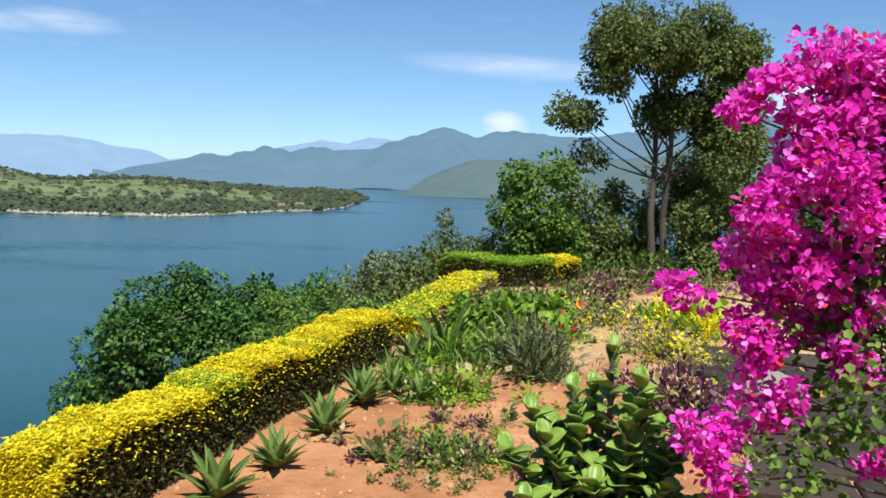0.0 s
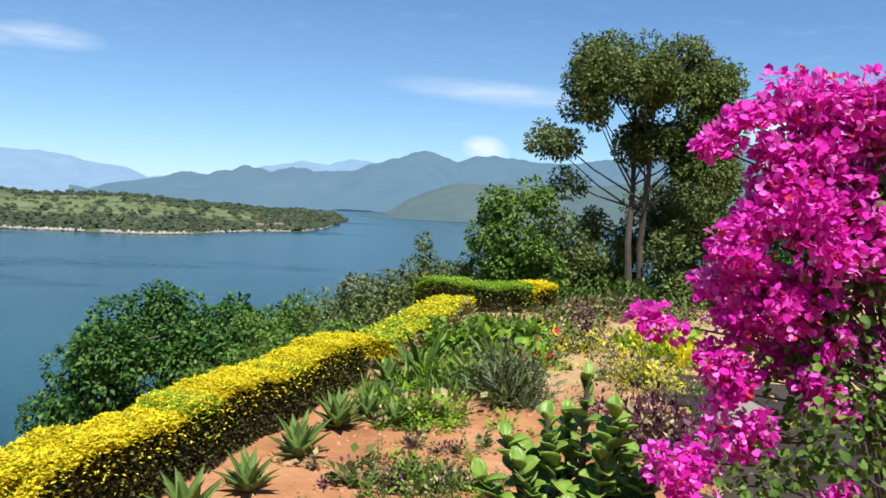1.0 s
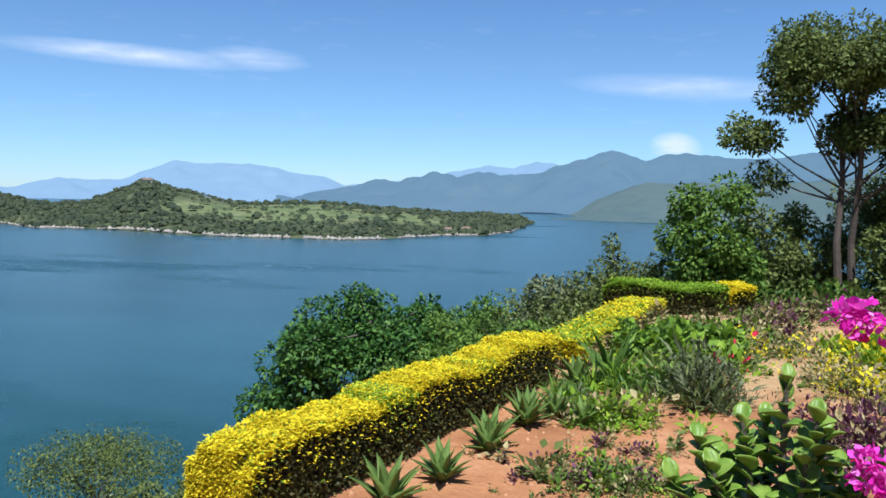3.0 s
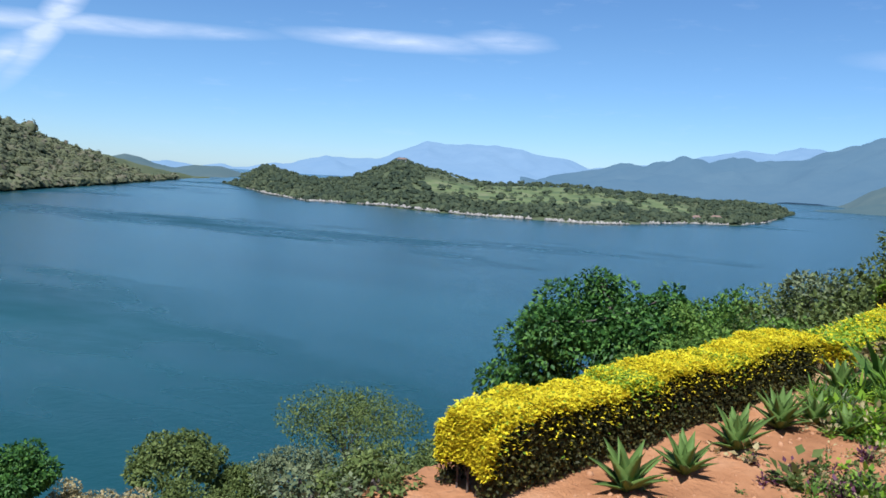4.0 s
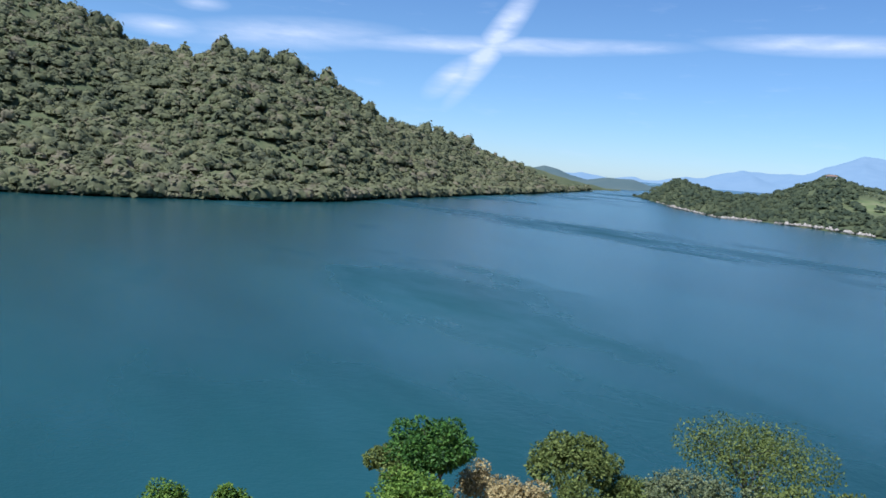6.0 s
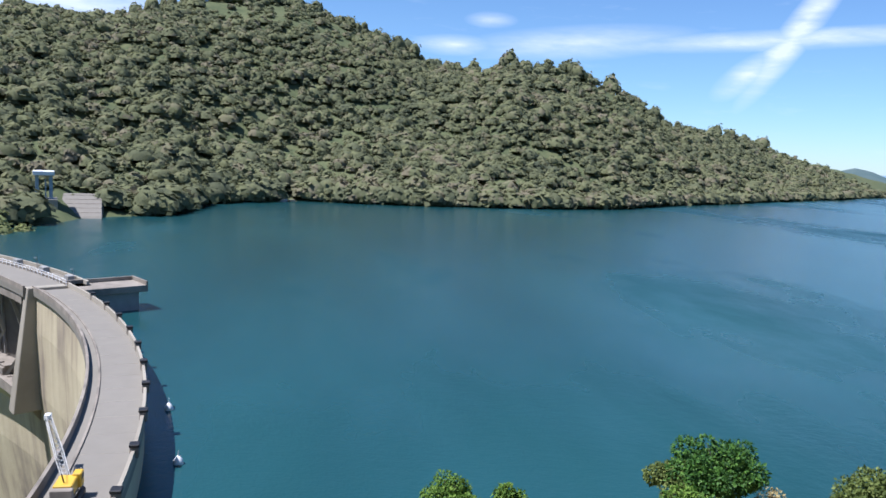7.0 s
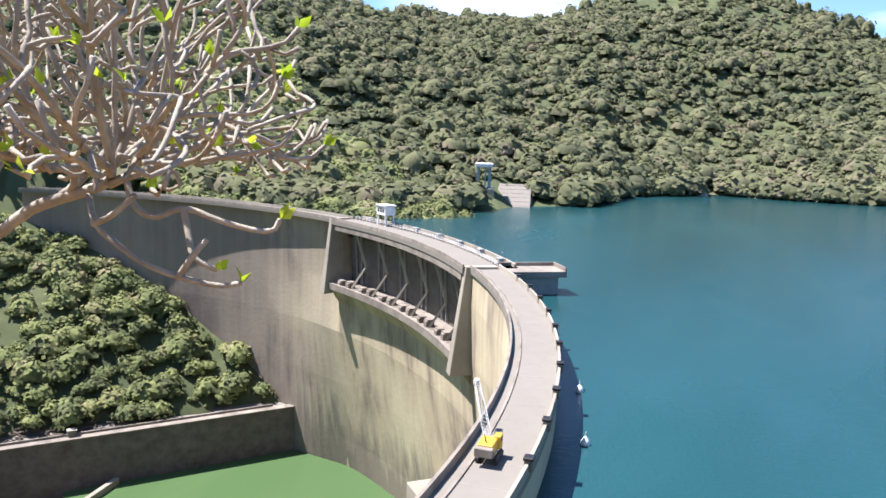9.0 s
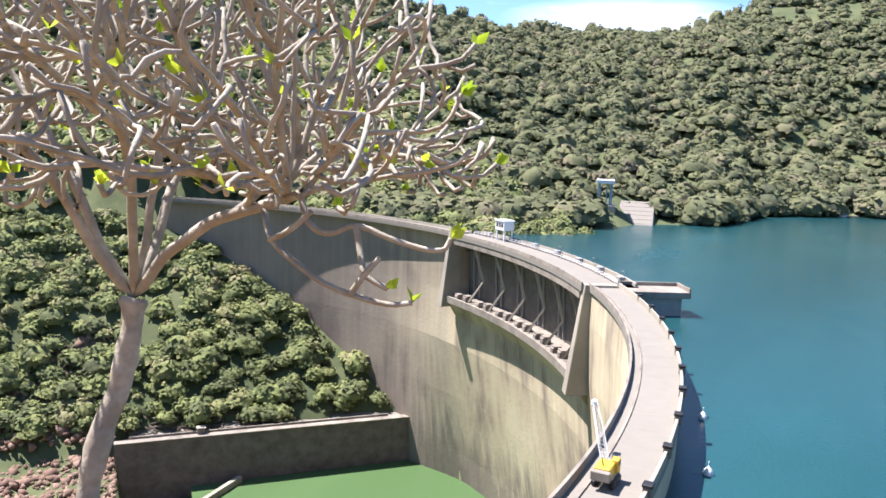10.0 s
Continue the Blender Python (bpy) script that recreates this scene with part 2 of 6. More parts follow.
def mesh(name, verts, faces, mat=None, smooth=False):
    """Mesh data from arrays; faces of one size as an (n, k) array, or a list."""
    me = bpy.data.meshes.new(name)
    verts = np.asarray(verts, dtype=np.float32)
    if isinstance(faces, np.ndarray):
        n, k = faces.shape
        me.vertices.add(len(verts))
        me.vertices.foreach_set("co", verts.ravel())
        me.loops.add(n * k)
        me.loops.foreach_set("vertex_index", faces.astype(np.int32).ravel())
        me.polygons.add(n)
        me.polygons.foreach_set("loop_start", np.arange(0, n * k, k, dtype=np.int32))
        me.update(calc_edges=True)
    else:
        me.from_pydata(verts.tolist(), [], faces)
    if smooth:
        me.polygons.foreach_set("use_smooth", np.ones(len(me.polygons), dtype=bool))
    if mat:
        me.materials.append(mat)
    return me


def thing(name, label, category, place=(0, 0, 0), group="", kind="", rz=0.0):
    ob = new(name)
    ob.empty_display_size = 0.1
    ob.matrix_world = pose(*place, 0, 0, rz)
    return tagged(ob, label, category, group, kind)


def under(name, me, parent, label="", m=None):
    """One mesh object as a part of a thing (in the thing's own frame)."""
    ob = new(name, me)
    ob.parent = parent
    if m is not None:
        ob.matrix_local = m
    return tagged(ob, label)


def structure(name, me, label, category):
    return tagged(new(name, me), label, category, kind="structure")


def bm_mesh(bm, name, mat, smooth=False):
    me = bpy.data.meshes.new(name)
    bm.to_mesh(me)
    bm.free()
    me.materials.append(mat)
    if smooth:
        me.polygons.foreach_set("use_smooth", np.ones(len(me.polygons), dtype=bool))
    return me


def block(name, size, mat, bevel=0.02, at=(0, 0, 0), m=None):
    """A bevelled box standing on z = 0 of its own frame."""
    bm = bmesh.new()
    bmesh.ops.create_cube(bm, size=1.0)
    bmesh.ops.scale(bm, vec=size, verts=bm.verts)
    bmesh.ops.translate(bm, vec=(at[0], at[1], at[2] + size[2] / 2), verts=bm.verts)
    if bevel:
        bmesh.ops.bevel(bm, geom=bm.edges[:], offset=bevel, segments=1, affect="EDGES")
    if m is not None:
        bm.transform(m)
    return bm_mesh(bm, name, mat)


def tube(points, radii, n=8):
    """Verts and faces of a round tapered tube through the points."""
    P = [Vector(p) for p in points]
    V, Fc = [], []
    side = Vector((0.31, 0.77, 0.55))
    for i, p in enumerate(P):
        d = (P[min(i + 1, len(P) - 1)] - P[max(i - 1, 0)]).normalized()
        a = d.cross(side)
        if a.length < 1e-3:
            a = d.cross(Vector((1, 0, 0)))
        a.normalize()
        b = d.cross(a)
        for k in range(n):
            t = 2 * math.pi * k / n
            V.append(p + (a * math.cos(t) + b * math.sin(t)) * radii[i])
    for i in range(len(P) - 1):
        for k in range(n):
            a, b = i * n + k, i * n + (k + 1) % n
            Fc.append((a, b, b + n, a + n))
    Fc.append(tuple(range(n - 1, -1, -1)))
    e = (len(P) - 1) * n
    Fc.append(tuple(range(e, e + n)))
    return V, Fc


def join(pieces):
    V, Fc = [], []
    for v, f in pieces:
        o = len(V)
        V.extend(v)
        Fc.extend(tuple(i + o for i in q) for q in f)
    return V, Fc


LEAF_V = np.array([(0, 0, 0), (-0.30, 0.42, 0.09), (0, 1, -0.06), (0.30, 0.42, 0.09)])
LEAF_F = np.array([(0, 3, 2), (0, 2, 1)])
ROUND_V = np.array([(0, 0, 0), (-0.42, 0.35, 0.10), (-0.30, 0.80, 0.08), (0, 1, -0.05), (0.30, 0.80, 0.08), (0.42, 0.35, 0.10)])
ROUND_F = np.array([(0, 5, 4), (0, 4, 3), (0, 3, 2), (0, 2, 1)])


def frames(d, up):
    """Orthonormal frames (x, y=d, z near up) for arrays of directions."""
    y = d / np.linalg.norm(d, axis=1, keepdims=True)
    x = np.cross(y, up)
    x /= np.maximum(np.linalg.norm(x, axis=1, keepdims=True), 1e-6)
    return x, y, np.cross(x, y)


def scatter(P, D, U, S, tv=LEAF_V, tf=LEAF_F):
    """Copies of a template at P, its y along D, its z near U, size S: verts and faces."""
    x, y, z = frames(D, U)
    V = P[:, None, :] + S[:, None, None] * (tv[None, :, 0, None] * x[:, None] + tv[None, :, 1, None] * y[:, None] + tv[None, :, 2, None] * z[:, None])
    Fc = tf[None] + (np.arange(len(P)) * len(tv))[:, None, None]
    return V.reshape(-1, 3), Fc.reshape(-1, tf.shape[1])


def unit(n):
    v = rng.normal(size=(n, 3))
    return v / np.linalg.norm(v, axis=1, keepdims=True)


def lumps(points, n):
    """n points on the skins of balls given as (x, y, z, r), and the outward directions; bigger balls get more."""
    B = np.asarray(points, float)
    w = B[:, 3] ** 2
    k = rng.choice(len(B), n, p=w / w.sum())
    d = unit(n)
    r = B[k, 3] * rng.uniform(0.72, 1.06, n)
    return B[k, :3] + d * r[:, None], d


def foliage(name, balls, n, size, mat, droop=0.3, tv=LEAF_V, tf=LEAF_F, vary=0.35):
    P, d = lumps(balls, n)
    D = d * 0.8 + unit(n) * 0.75 + np.array([0, 0, -droop])
    U = d + unit(n) * 0.5 + np.array([0, 0, 0.6])
    V, Fc = scatter(P, D, U, size * rng.uniform(1 - vary, 1 + vary, n), tv, tf)
    return mesh(name, V, Fc, mat)


def crown_balls(cx, cy, cz, rx, ry, rz, n, r, seed, flat=0.35):
    """An uneven crown: n small balls within an ellipsoid shell, with gaps."""
    g = np.random.default_rng(seed)
    out = []
    for _ in range(n):
        d = g.normal(size=3)
        d /= np.linalg.norm(d)
        if d[2] < -flat:
            d[2] *= -0.4
        s = g.uniform(0.45, 1.0) ** 0.6
        out.append((cx + d[0] * rx * s, cy + d[1] * ry * s, cz + d[2] * rz * s, r * g.uniform(0.6, 1.25)))
    return out


# ---- land ----
WATER, CREST, POOL = -31.5, -26.5, -110.0
CX, CY, RIN, ROUT = -59.0, -202.6, 183.4, 189.3     # the dam's circle


def table(az, rows, col):
    a = np.array([r[0] for r in rows])
    return np.interp(az, a, np.array([r[col] for r in rows]))


# azimuth (degrees), distance of the shore, of the ridge, height of the ridge
BANK = [(47, 1500, 1600, -28), (49.5, 1240, 1500, -15), (52.4, 1000, 1350, 4), (55.8, 850, 1250, 14), (58.8, 740, 1150, 36), (63, 640, 1050, 46),
        (66.3, 560, 1000, 80), (70.3, 525, 960, 97), (74.4, 505, 930, 109), (76.1, 500, 950, 96), (80.5, 490, 980, 108), (84.2, 487, 1000, 138), (89.5, 495, 1000, 170),
        (95.8, 450, 960, 161), (98.5, 375, 930, 141), (101, 366, 920, 128), (103.6, 358, 900, 121), (105, 335, 890, 118), (111, 320, 850, 111), (117, 318, 800, 120), (120.5, 316, 760, 124), (135, 330, 700, 150), (160, 360, 650, 160)]
ISLE = [(5.4, 1150, 1180, -36), (6.2, 950, 1120, -24), (7.2, 800, 1000, -20), (8.8, 712, 950, -17), (12.2, 690, 930, -17), (16.5, 610, 900, -12), (19.2, 590, 900, -8), (21.4, 598, 900, -8),
        (27.3, 620, 920, -9), (30.6, 650, 980, 5), (32.8, 690, 1000, 14), (36.3, 735, 1020, -14), (39.6, 755, 1040, -15), (42.2, 880, 1150, 0), (44.0, 1100, 1220, -22), (45.2, 1250, 1290, -36)]


def waves(x, y, s, seed=0.0):
    """Cheap smooth unevenness of wavelength s."""
    u, v = x / s + seed, y / s - seed
    return (np.sin(u * 6.1 + np.sin(v * 4.3)) + np.sin(v * 5.2 + 1.7 * np.sin(u * 3.1)) + 0.6 * np.sin((u + v) * 9.7 + 2.0) + 0.5 * np.sin((u - v) * 13.1)) / 3.1


def smooth(t):
    t = np.clip(t, 0, 1)
    return t * t * (3 - 2 * t)


def terrain(x, y):
    x, y = np.asarray(x, float), np.asarray(y, float)
    az = np.degrees(np.arctan2(-x, y))
    az = np.where(az < -90, az + 360, az)
    d = np.hypot(x, y)
    z = np.full(x.shape, -48.0)
    # the long hill across the water
    ds, dr, hr = table(az, BANK, 1), table(az, BANK, 2), table(az, BANK, 3)
    t = (d - ds) / (dr - ds)
    up = np.clip(t, 0, 1)
    prof = 0.35 * up ** 0.8 + 0.65 * smooth(up * 0.92 + 0.04)
    hill = WATER - 0.5 + (hr - WATER) * prof - np.clip(t - 1, 0, 3) * 60
    hill = hill + np.clip(t * 4, 0, 1) * (1 - smooth(t * 1.1 - 0.1) * 0.6) * np.clip((hr + 40) / 120, 0.15, 1) * (9 * waves(x, y, 260) + 4 * waves(x, y, 90, 3.0))
    hill = np.where(t < 0, WATER + np.maximum(t * 60, -16), hill)
    z = np.where(az > 46, np.maximum(z, hill), z)
    # the low island
    ds, dr, hr = table(az, ISLE, 1), table(az, ISLE, 2), table(az, ISLE, 3)
    t = (d - ds) / (dr - ds)
    isle = np.where(t < 1, WATER - 0.5 + (hr - WATER) * smooth(np.clip(t, 0, 1) * 0.85 + 0.08) ** 0.8, hr - (t - 1) * 30)
    isle = np.where(t < 0, WATER + np.maximum(t * 60, -16), isle + 1.6 * waves(x, y, 120) * np.clip(t * 3, 0, 1))
    z = np.where((az > 5.4) & (az < 45.2), np.maximum(z, isle), z)
    # land at the foot of the mountains
    foot = WATER + np.clip((d - 1330 - 30 * waves(x, y, 400)) * 0.03, -16, -0.6)
    z = np.where(az < 5.4, np.maximum(z, foot), z)
    z = np.where((az > 5.4) & (az < 50), np.maximum(z, WATER + np.clip((d - 2300) * 0.03, -16, -0.6)), z)
    # the gorge below the dam
    rd = np.hypot(x - CX, y - CY)
    ex, ey = -162.0 + 234.6, -192.0 + 127.4           # along the basin wall
    el = math.hypot(ex, ey)
    side = (x + 234.6) * (ey / el) - (y + 127.4) * (ex / el)     # beyond the wall: positive
    along = (x + 234.6) * (ex / el) + (y + 127.4) * (ey / el)
    far = -95.0 + np.clip(side - 6, 0, 400) * 0.62 + 2.5 * waves(x, y, 60) * np.clip(side / 20, 0, 1)
    floor_z = np.where(along > 98, -101.0 + 2 * waves(x, y, 25), -114.0)
    gorge = np.where(side > 6.0, np.minimum(far, 200), floor_z)
    inside = (rd < ROUT + 8) & (x < -45)
    z = np.where(inside, gorge, z)
    beyond = (rd >= ROUT + 8) & (az > 128)
    z = np.where(beyond, np.maximum(z, np.minimum(-27 + (rd - RIN) * 0.5, far)), z)
    # the viewpoint's own hill
    q1 = (x + 2.3) * -0.97 + (y - 3.4) * 0.23
    q2 = (x + 1.7) * -0.75 + (y + 2.4) * -0.66
    q3 = (x - 3.0) * 0.10 + (y - 17.5) * 0.99
    q4 = np.where(y < 3.0, -(x + 3.0), -9.0)
    q = np.maximum(np.maximum(np.maximum(q1, q2), q3), q4) - 0.04
    own = -1.05 * np.clip(q, 0, 3) - 0.52 * np.maximum(q - 3, 0) - 0.3 * np.maximum(q2 - 30, 0) + np.where(q > 4, 0.3 * waves(x, y, 9.0), 0)
    own = own + 0.02 * waves(x, y, 1.7) * np.clip(d / 2, 0, 1) + np.clip(x - 6, 0, 60) * 0.10
    own = np.maximum(own, -140)
    z = np.where(own > z, own, z)
    return z


def make_ground():
    az = np.concatenate([np.arange(-40, 150, 0.5), np.arange(150, 320, 2.0)])
    r = np.concatenate([np.linspace(0.15, 14, 100), np.geomspace(14.4, 4700, 200)])
    A, Rr = np.meshgrid(np.radians(az), r)
    X, Y = -np.sin(A) * Rr, np.cos(A) * Rr
    Z = terrain(X, Y)
    V = np.stack([X, Y, Z], -1).reshape(-1, 3)
    n = len(az)
    i, j = np.meshgrid(np.arange(len(r) - 1), np.arange(n), indexing="ij")
    a, b = i * n + j, i * n + (j + 1) % n
    Fc = np.stack([a, b, b + n, a + n], -1).reshape(-1, 4)[:, ::-1]
    return mesh("ground", V, Fc, None, smooth=True)


# open fields: x, y, radius
FIELDS = [(-300, 735, 95), (-215, 770, 70), (-380, 720, 60), (-860, 360, 46), (-905, 20, 60), (-880, -60, 40), (-930, 250, 40)]


def in_field(x, y):
    return np.max([1 - np.hypot(x - fx, (y - fy)) / r + 0.25 * waves(x, y, 60, 2.0) for fx, fy, r in FIELDS], axis=0) > 0


def ground_material():
    m = bpy.data.materials.new("earth, grass and scrub")
    m.use_nodes = True
    N = Nodes(m.node_tree)
    vec = N.add("ShaderNodeNewGeometry").outputs["Position"]
    dist = N.add("ShaderNodeVectorMath", {0: vec}, operation="LENGTH").outputs["Value"]
    far = N.math("MULTIPLY", N.math("SUBTRACT", dist, 22.0), 0.05, clamp=True)
    # unseen ground around the viewpoint made scrub-coloured, to cut the soil's red bounce light
    bounce_scrub = N.math("MULTIPLY", N.math("SUBTRACT", 2.4, N.add("ShaderNodeSeparateXYZ", {0: vec}).outputs[1]), 0.8, clamp=True)
    far = N.math("MAXIMUM", far, N.math("MULTIPLY", bounce_scrub, 0.55))
    fine = N.noise(vec, 2.0, 8, 0.62)
    soil = N.ramp(N.math("ADD", N.math("MULTIPLY", fine, 0.55), N.math("MULTIPLY", N.noise(vec, 0.55, 3), 0.45)),
                  [(0.32, (0.22, 0.092, 0.038)), (0.5, (0.40, 0.185, 0.080)), (0.66, (0.53, 0.285, 0.145))])
    sand = N.ramp(fine, [(0.3, (0.33, 0.20, 0.09)), (0.7, (0.50, 0.34, 0.17))])
    y = N.add("ShaderNodeSeparateXYZ", {0: vec}).outputs[1]
    back = N.math("MULTIPLY", N.math("SUBTRACT", N.math("ADD", y, N.math("MULTIPLY", fine, 2.0)), 7.6), 0.7, clamp=True)
    near = N.mix(back, soil, sand)
    scrub = N.ramp(N.math("ADD", N.math("MULTIPLY", N.noise(vec, 0.016, 5), 0.6), N.math("MULTIPLY", N.noise(vec, 0.2, 5), 0.4)),
                   [(0.36, (0.06, 0.075, 0.038)), (0.5, (0.085, 0.10, 0.048)), (0.6, (0.11, 0.12, 0.058)), (0.72, (0.15, 0.135, 0.08))])
    grass = N.ramp(N.noise(vec, 0.05, 5), [(0.35, (0.08, 0.105, 0.05)), (0.5, (0.12, 0.15, 0.06)), (0.68, (0.17, 0.175, 0.09))])
    for fx, fy, r in FIELDS:
        away = N.add("ShaderNodeVectorMath", {0: vec, 1: (fx, fy, 20)}, operation="DISTANCE").outputs["Value"]
        edge = N.math("ADD", away, N.math("MULTIPLY", N.noise(vec, 0.02, 4), 0.5 * r))
        scrub = N.mix(N.math("MULTIPLY", N.math("SUBTRACT", 1.35 * r, edge), 0.06, clamp=True), scrub, grass)
    col = N.mix(far, near, scrub)
    bump = N.add("ShaderNodeBump", {"Height": N.noise(vec, 14.0, 6, 0.65), "Strength": 0.9, "Distance": 0.04}).outputs[0]
    b = N.add("ShaderNodeBsdfPrincipled", {"Base Color": col, "Roughness": 0.95, "Specular IOR Level": 0.1, "Normal": bump})
    N.add("ShaderNodeOutputMaterial", {0: b.outputs[0]})
    return m


ground_me = make_ground()
ground_me.materials.append(ground_material())
structure("ground", ground_me, "red garden soil, scrub and wooded slopes round a lake", "ground")


def water_material(name, deep, light, rough, bump, scale):
    m = bpy.data.materials.new(name)
    m.use_nodes = True
    N = Nodes(m.node_tree)
    vec = N.add("ShaderNodeNewGeometry").outputs["Position"]
    flat = N.add("ShaderNodeMapping", {0: vec, 2: (0, 0, radians(38)), 3: (0.35, 1.0, 1.0)}).outputs[0]
    patch = N.math("ADD", N.math("MULTIPLY", N.noise(flat, scale, 4, 0.5), 0.75), N.math("MULTIPLY", N.noise(flat, scale * 5, 3, 0.6), 0.25))
    calm = N.math("MULTIPLY", N.math("SUBTRACT", patch, 0.50), 5.0, clamp=True)
    col = N.mix(calm, deep, light)
    h = N.math("ADD", N.noise(vec, 2.2, 4, 0.6), N.math("MULTIPLY", N.noise(vec, 0.6, 3, 0.5), 1.2))
    streak = N.math("MULTIPLY", N.math("SUBTRACT", N.noise(N.add("ShaderNodeMapping", {0: vec, 2: (0, 0, radians(38)), 3: (0.42, 1.0, 1.0)}).outputs[0], 0.010, 5, 0.6), 0.53), 7.0, clamp=True)
    shine = N.math("SUBTRACT", 0.48, N.math("MULTIPLY", streak, 0.32))
    strength = N.math("ADD", N.math("MULTIPLY", calm, -0.25 * bump), bump)
    nrm = N.add("ShaderNodeBump", {"Height": h, "Strength": strength, "Distance": 0.35}).outputs[0]
    b = N.add("ShaderNodeBsdfPrincipled", {"Base Color": col, "Roughness": N.math("ADD", rough, N.math("MULTIPLY", streak, 0.20)), "IOR": 1.33, "Specular IOR Level": shine, "Normal": nrm})
    N.add("ShaderNodeOutputMaterial", {0: b.outputs[0]})
    return m


M_LAKE = water_material("lake water", (0.009, 0.045, 0.050, 1), (0.018, 0.076, 0.084, 1), 0.19, 0.20, 0.006)
M_POOL = water_material("green pool water", (0.065, 0.115, 0.045, 1), (0.078, 0.13, 0.052, 1), 0.10, 0.12, 0.02)


def make_water():
    """The lake: a sheet cut off at the dam's wet face."""
    az = np.radians(np.concatenate([np.arange(-60, 136.2, 1.0)]))
    r = np.geomspace(25, 4300, 60)
    A, Rr = np.meshgrid(az, r)
    X, Y = -np.sin(A) * Rr, np.cos(A) * Rr
    rel = np.hypot(X - CX, Y - CY)
    push = np.where((rel < ROUT - 1.5), (ROUT - 1.5) / np.maximum(rel, 1e-3), 1.0)
    X, Y = CX + (X - CX) * push, CY + (Y - CY) * push
    V = np.stack([X, Y, np.full(X.shape, WATER)], -1).reshape(-1, 3)
    n = len(az)
    i, j = np.meshgrid(np.arange(len(r) - 1), np.arange(n - 1), indexing="ij")
    a = (i * n + j).ravel()
    return mesh("water", V, np.stack([a, a + n, a + n + 1, a + 1], -1)[:, ::-1], M_LAKE)


structure("water", make_water(), "wide blue reservoir water with wind patches", "water")


def distant_range(name, label, rows, d0, d1, mat, rough, seed):
    """A mountain range as a solid slope: rises from d0 to its skyline at d1, given as (azimuth, elevation), and falls behind."""
    az = np.arange(rows[0][0], rows[-1][0] + 0.01, 0.12)
    el = np.interp(az, [r[0] for r in rows], [r[1] for r in rows])
    t = np.concatenate([np.linspace(0, 1, 34), [1.06, 1.15]])
    V = []
    for k in t:
        dd = d0 + (d1 - d0) * k
        x, y = -np.sin(np.radians(az)) * dd, np.cos(np.radians(az)) * dd
        top = 1.7 + d1 * np.tan(np.radians(el))
        rise = k ** 0.9 if k <= 1 else 1 - (k - 1) * 5
        z = WATER - 2 + (top - WATER) * rise + rough * waves(x, y, 520, seed) * math.sin(min(k, 1) * math.pi) * 2.2 + rough * 0.4 * waves(x, y, 170, seed)
        V.append(np.stack([x, y, z], -1))
    V = np.concatenate(V)
    n = len(az)
    i, j = np.meshgrid(np.arange(len(t) - 1), np.arange(n - 1), indexing="ij")
    a = (i * n + j).ravel()
    return structure(name, mesh(name, V, np.stack([a, a + 1, a + n + 1, a + n], -1)[:, ::-1], mat, smooth=True), label, "mountains")


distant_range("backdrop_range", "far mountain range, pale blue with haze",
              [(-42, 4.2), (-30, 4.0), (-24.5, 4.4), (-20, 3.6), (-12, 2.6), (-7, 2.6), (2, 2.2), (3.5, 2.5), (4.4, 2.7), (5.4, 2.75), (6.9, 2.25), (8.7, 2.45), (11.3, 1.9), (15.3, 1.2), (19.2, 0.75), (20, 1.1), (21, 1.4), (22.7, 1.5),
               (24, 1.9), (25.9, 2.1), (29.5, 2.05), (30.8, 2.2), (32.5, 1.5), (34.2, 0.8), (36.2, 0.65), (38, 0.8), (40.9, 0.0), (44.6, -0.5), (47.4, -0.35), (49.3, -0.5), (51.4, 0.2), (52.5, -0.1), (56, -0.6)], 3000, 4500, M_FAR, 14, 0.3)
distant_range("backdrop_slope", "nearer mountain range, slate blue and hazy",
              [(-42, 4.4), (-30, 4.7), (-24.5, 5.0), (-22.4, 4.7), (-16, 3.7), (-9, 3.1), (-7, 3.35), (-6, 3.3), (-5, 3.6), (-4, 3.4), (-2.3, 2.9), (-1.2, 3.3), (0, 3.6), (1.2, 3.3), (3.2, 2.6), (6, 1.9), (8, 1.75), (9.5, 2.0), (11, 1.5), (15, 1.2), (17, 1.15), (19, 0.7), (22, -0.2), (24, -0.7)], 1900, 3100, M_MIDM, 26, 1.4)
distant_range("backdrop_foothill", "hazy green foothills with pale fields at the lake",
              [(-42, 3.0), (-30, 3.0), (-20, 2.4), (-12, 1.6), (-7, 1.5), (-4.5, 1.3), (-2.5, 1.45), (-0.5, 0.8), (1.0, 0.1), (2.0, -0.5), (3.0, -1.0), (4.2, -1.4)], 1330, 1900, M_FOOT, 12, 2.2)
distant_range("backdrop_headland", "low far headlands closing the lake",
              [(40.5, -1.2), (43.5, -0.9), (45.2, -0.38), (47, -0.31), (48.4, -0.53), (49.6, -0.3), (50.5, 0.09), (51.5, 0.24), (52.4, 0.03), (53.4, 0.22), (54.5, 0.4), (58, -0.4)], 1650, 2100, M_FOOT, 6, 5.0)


# ---- far woods ----
def ico(sub, jitter, seed):
    bm = bmesh.new()
    bmesh.ops.create_icosphere(bm, subdivisions=sub, radius=1.0)
    g = np.random.default_rng(seed)
    V = np.array([v.co for v in bm.verts])
    V *= (1 + g.normal(0, jitter, len(V)))[:, None]
    V[:, 2] = np.where(V[:, 2] < -0.25, -0.25 - (V[:, 2] + 0.25) * -0.5, V[:, 2])
    Fc = np.array([[v.index for v in f.verts] for f in bm.faces])
    bm.free()
    return V, Fc




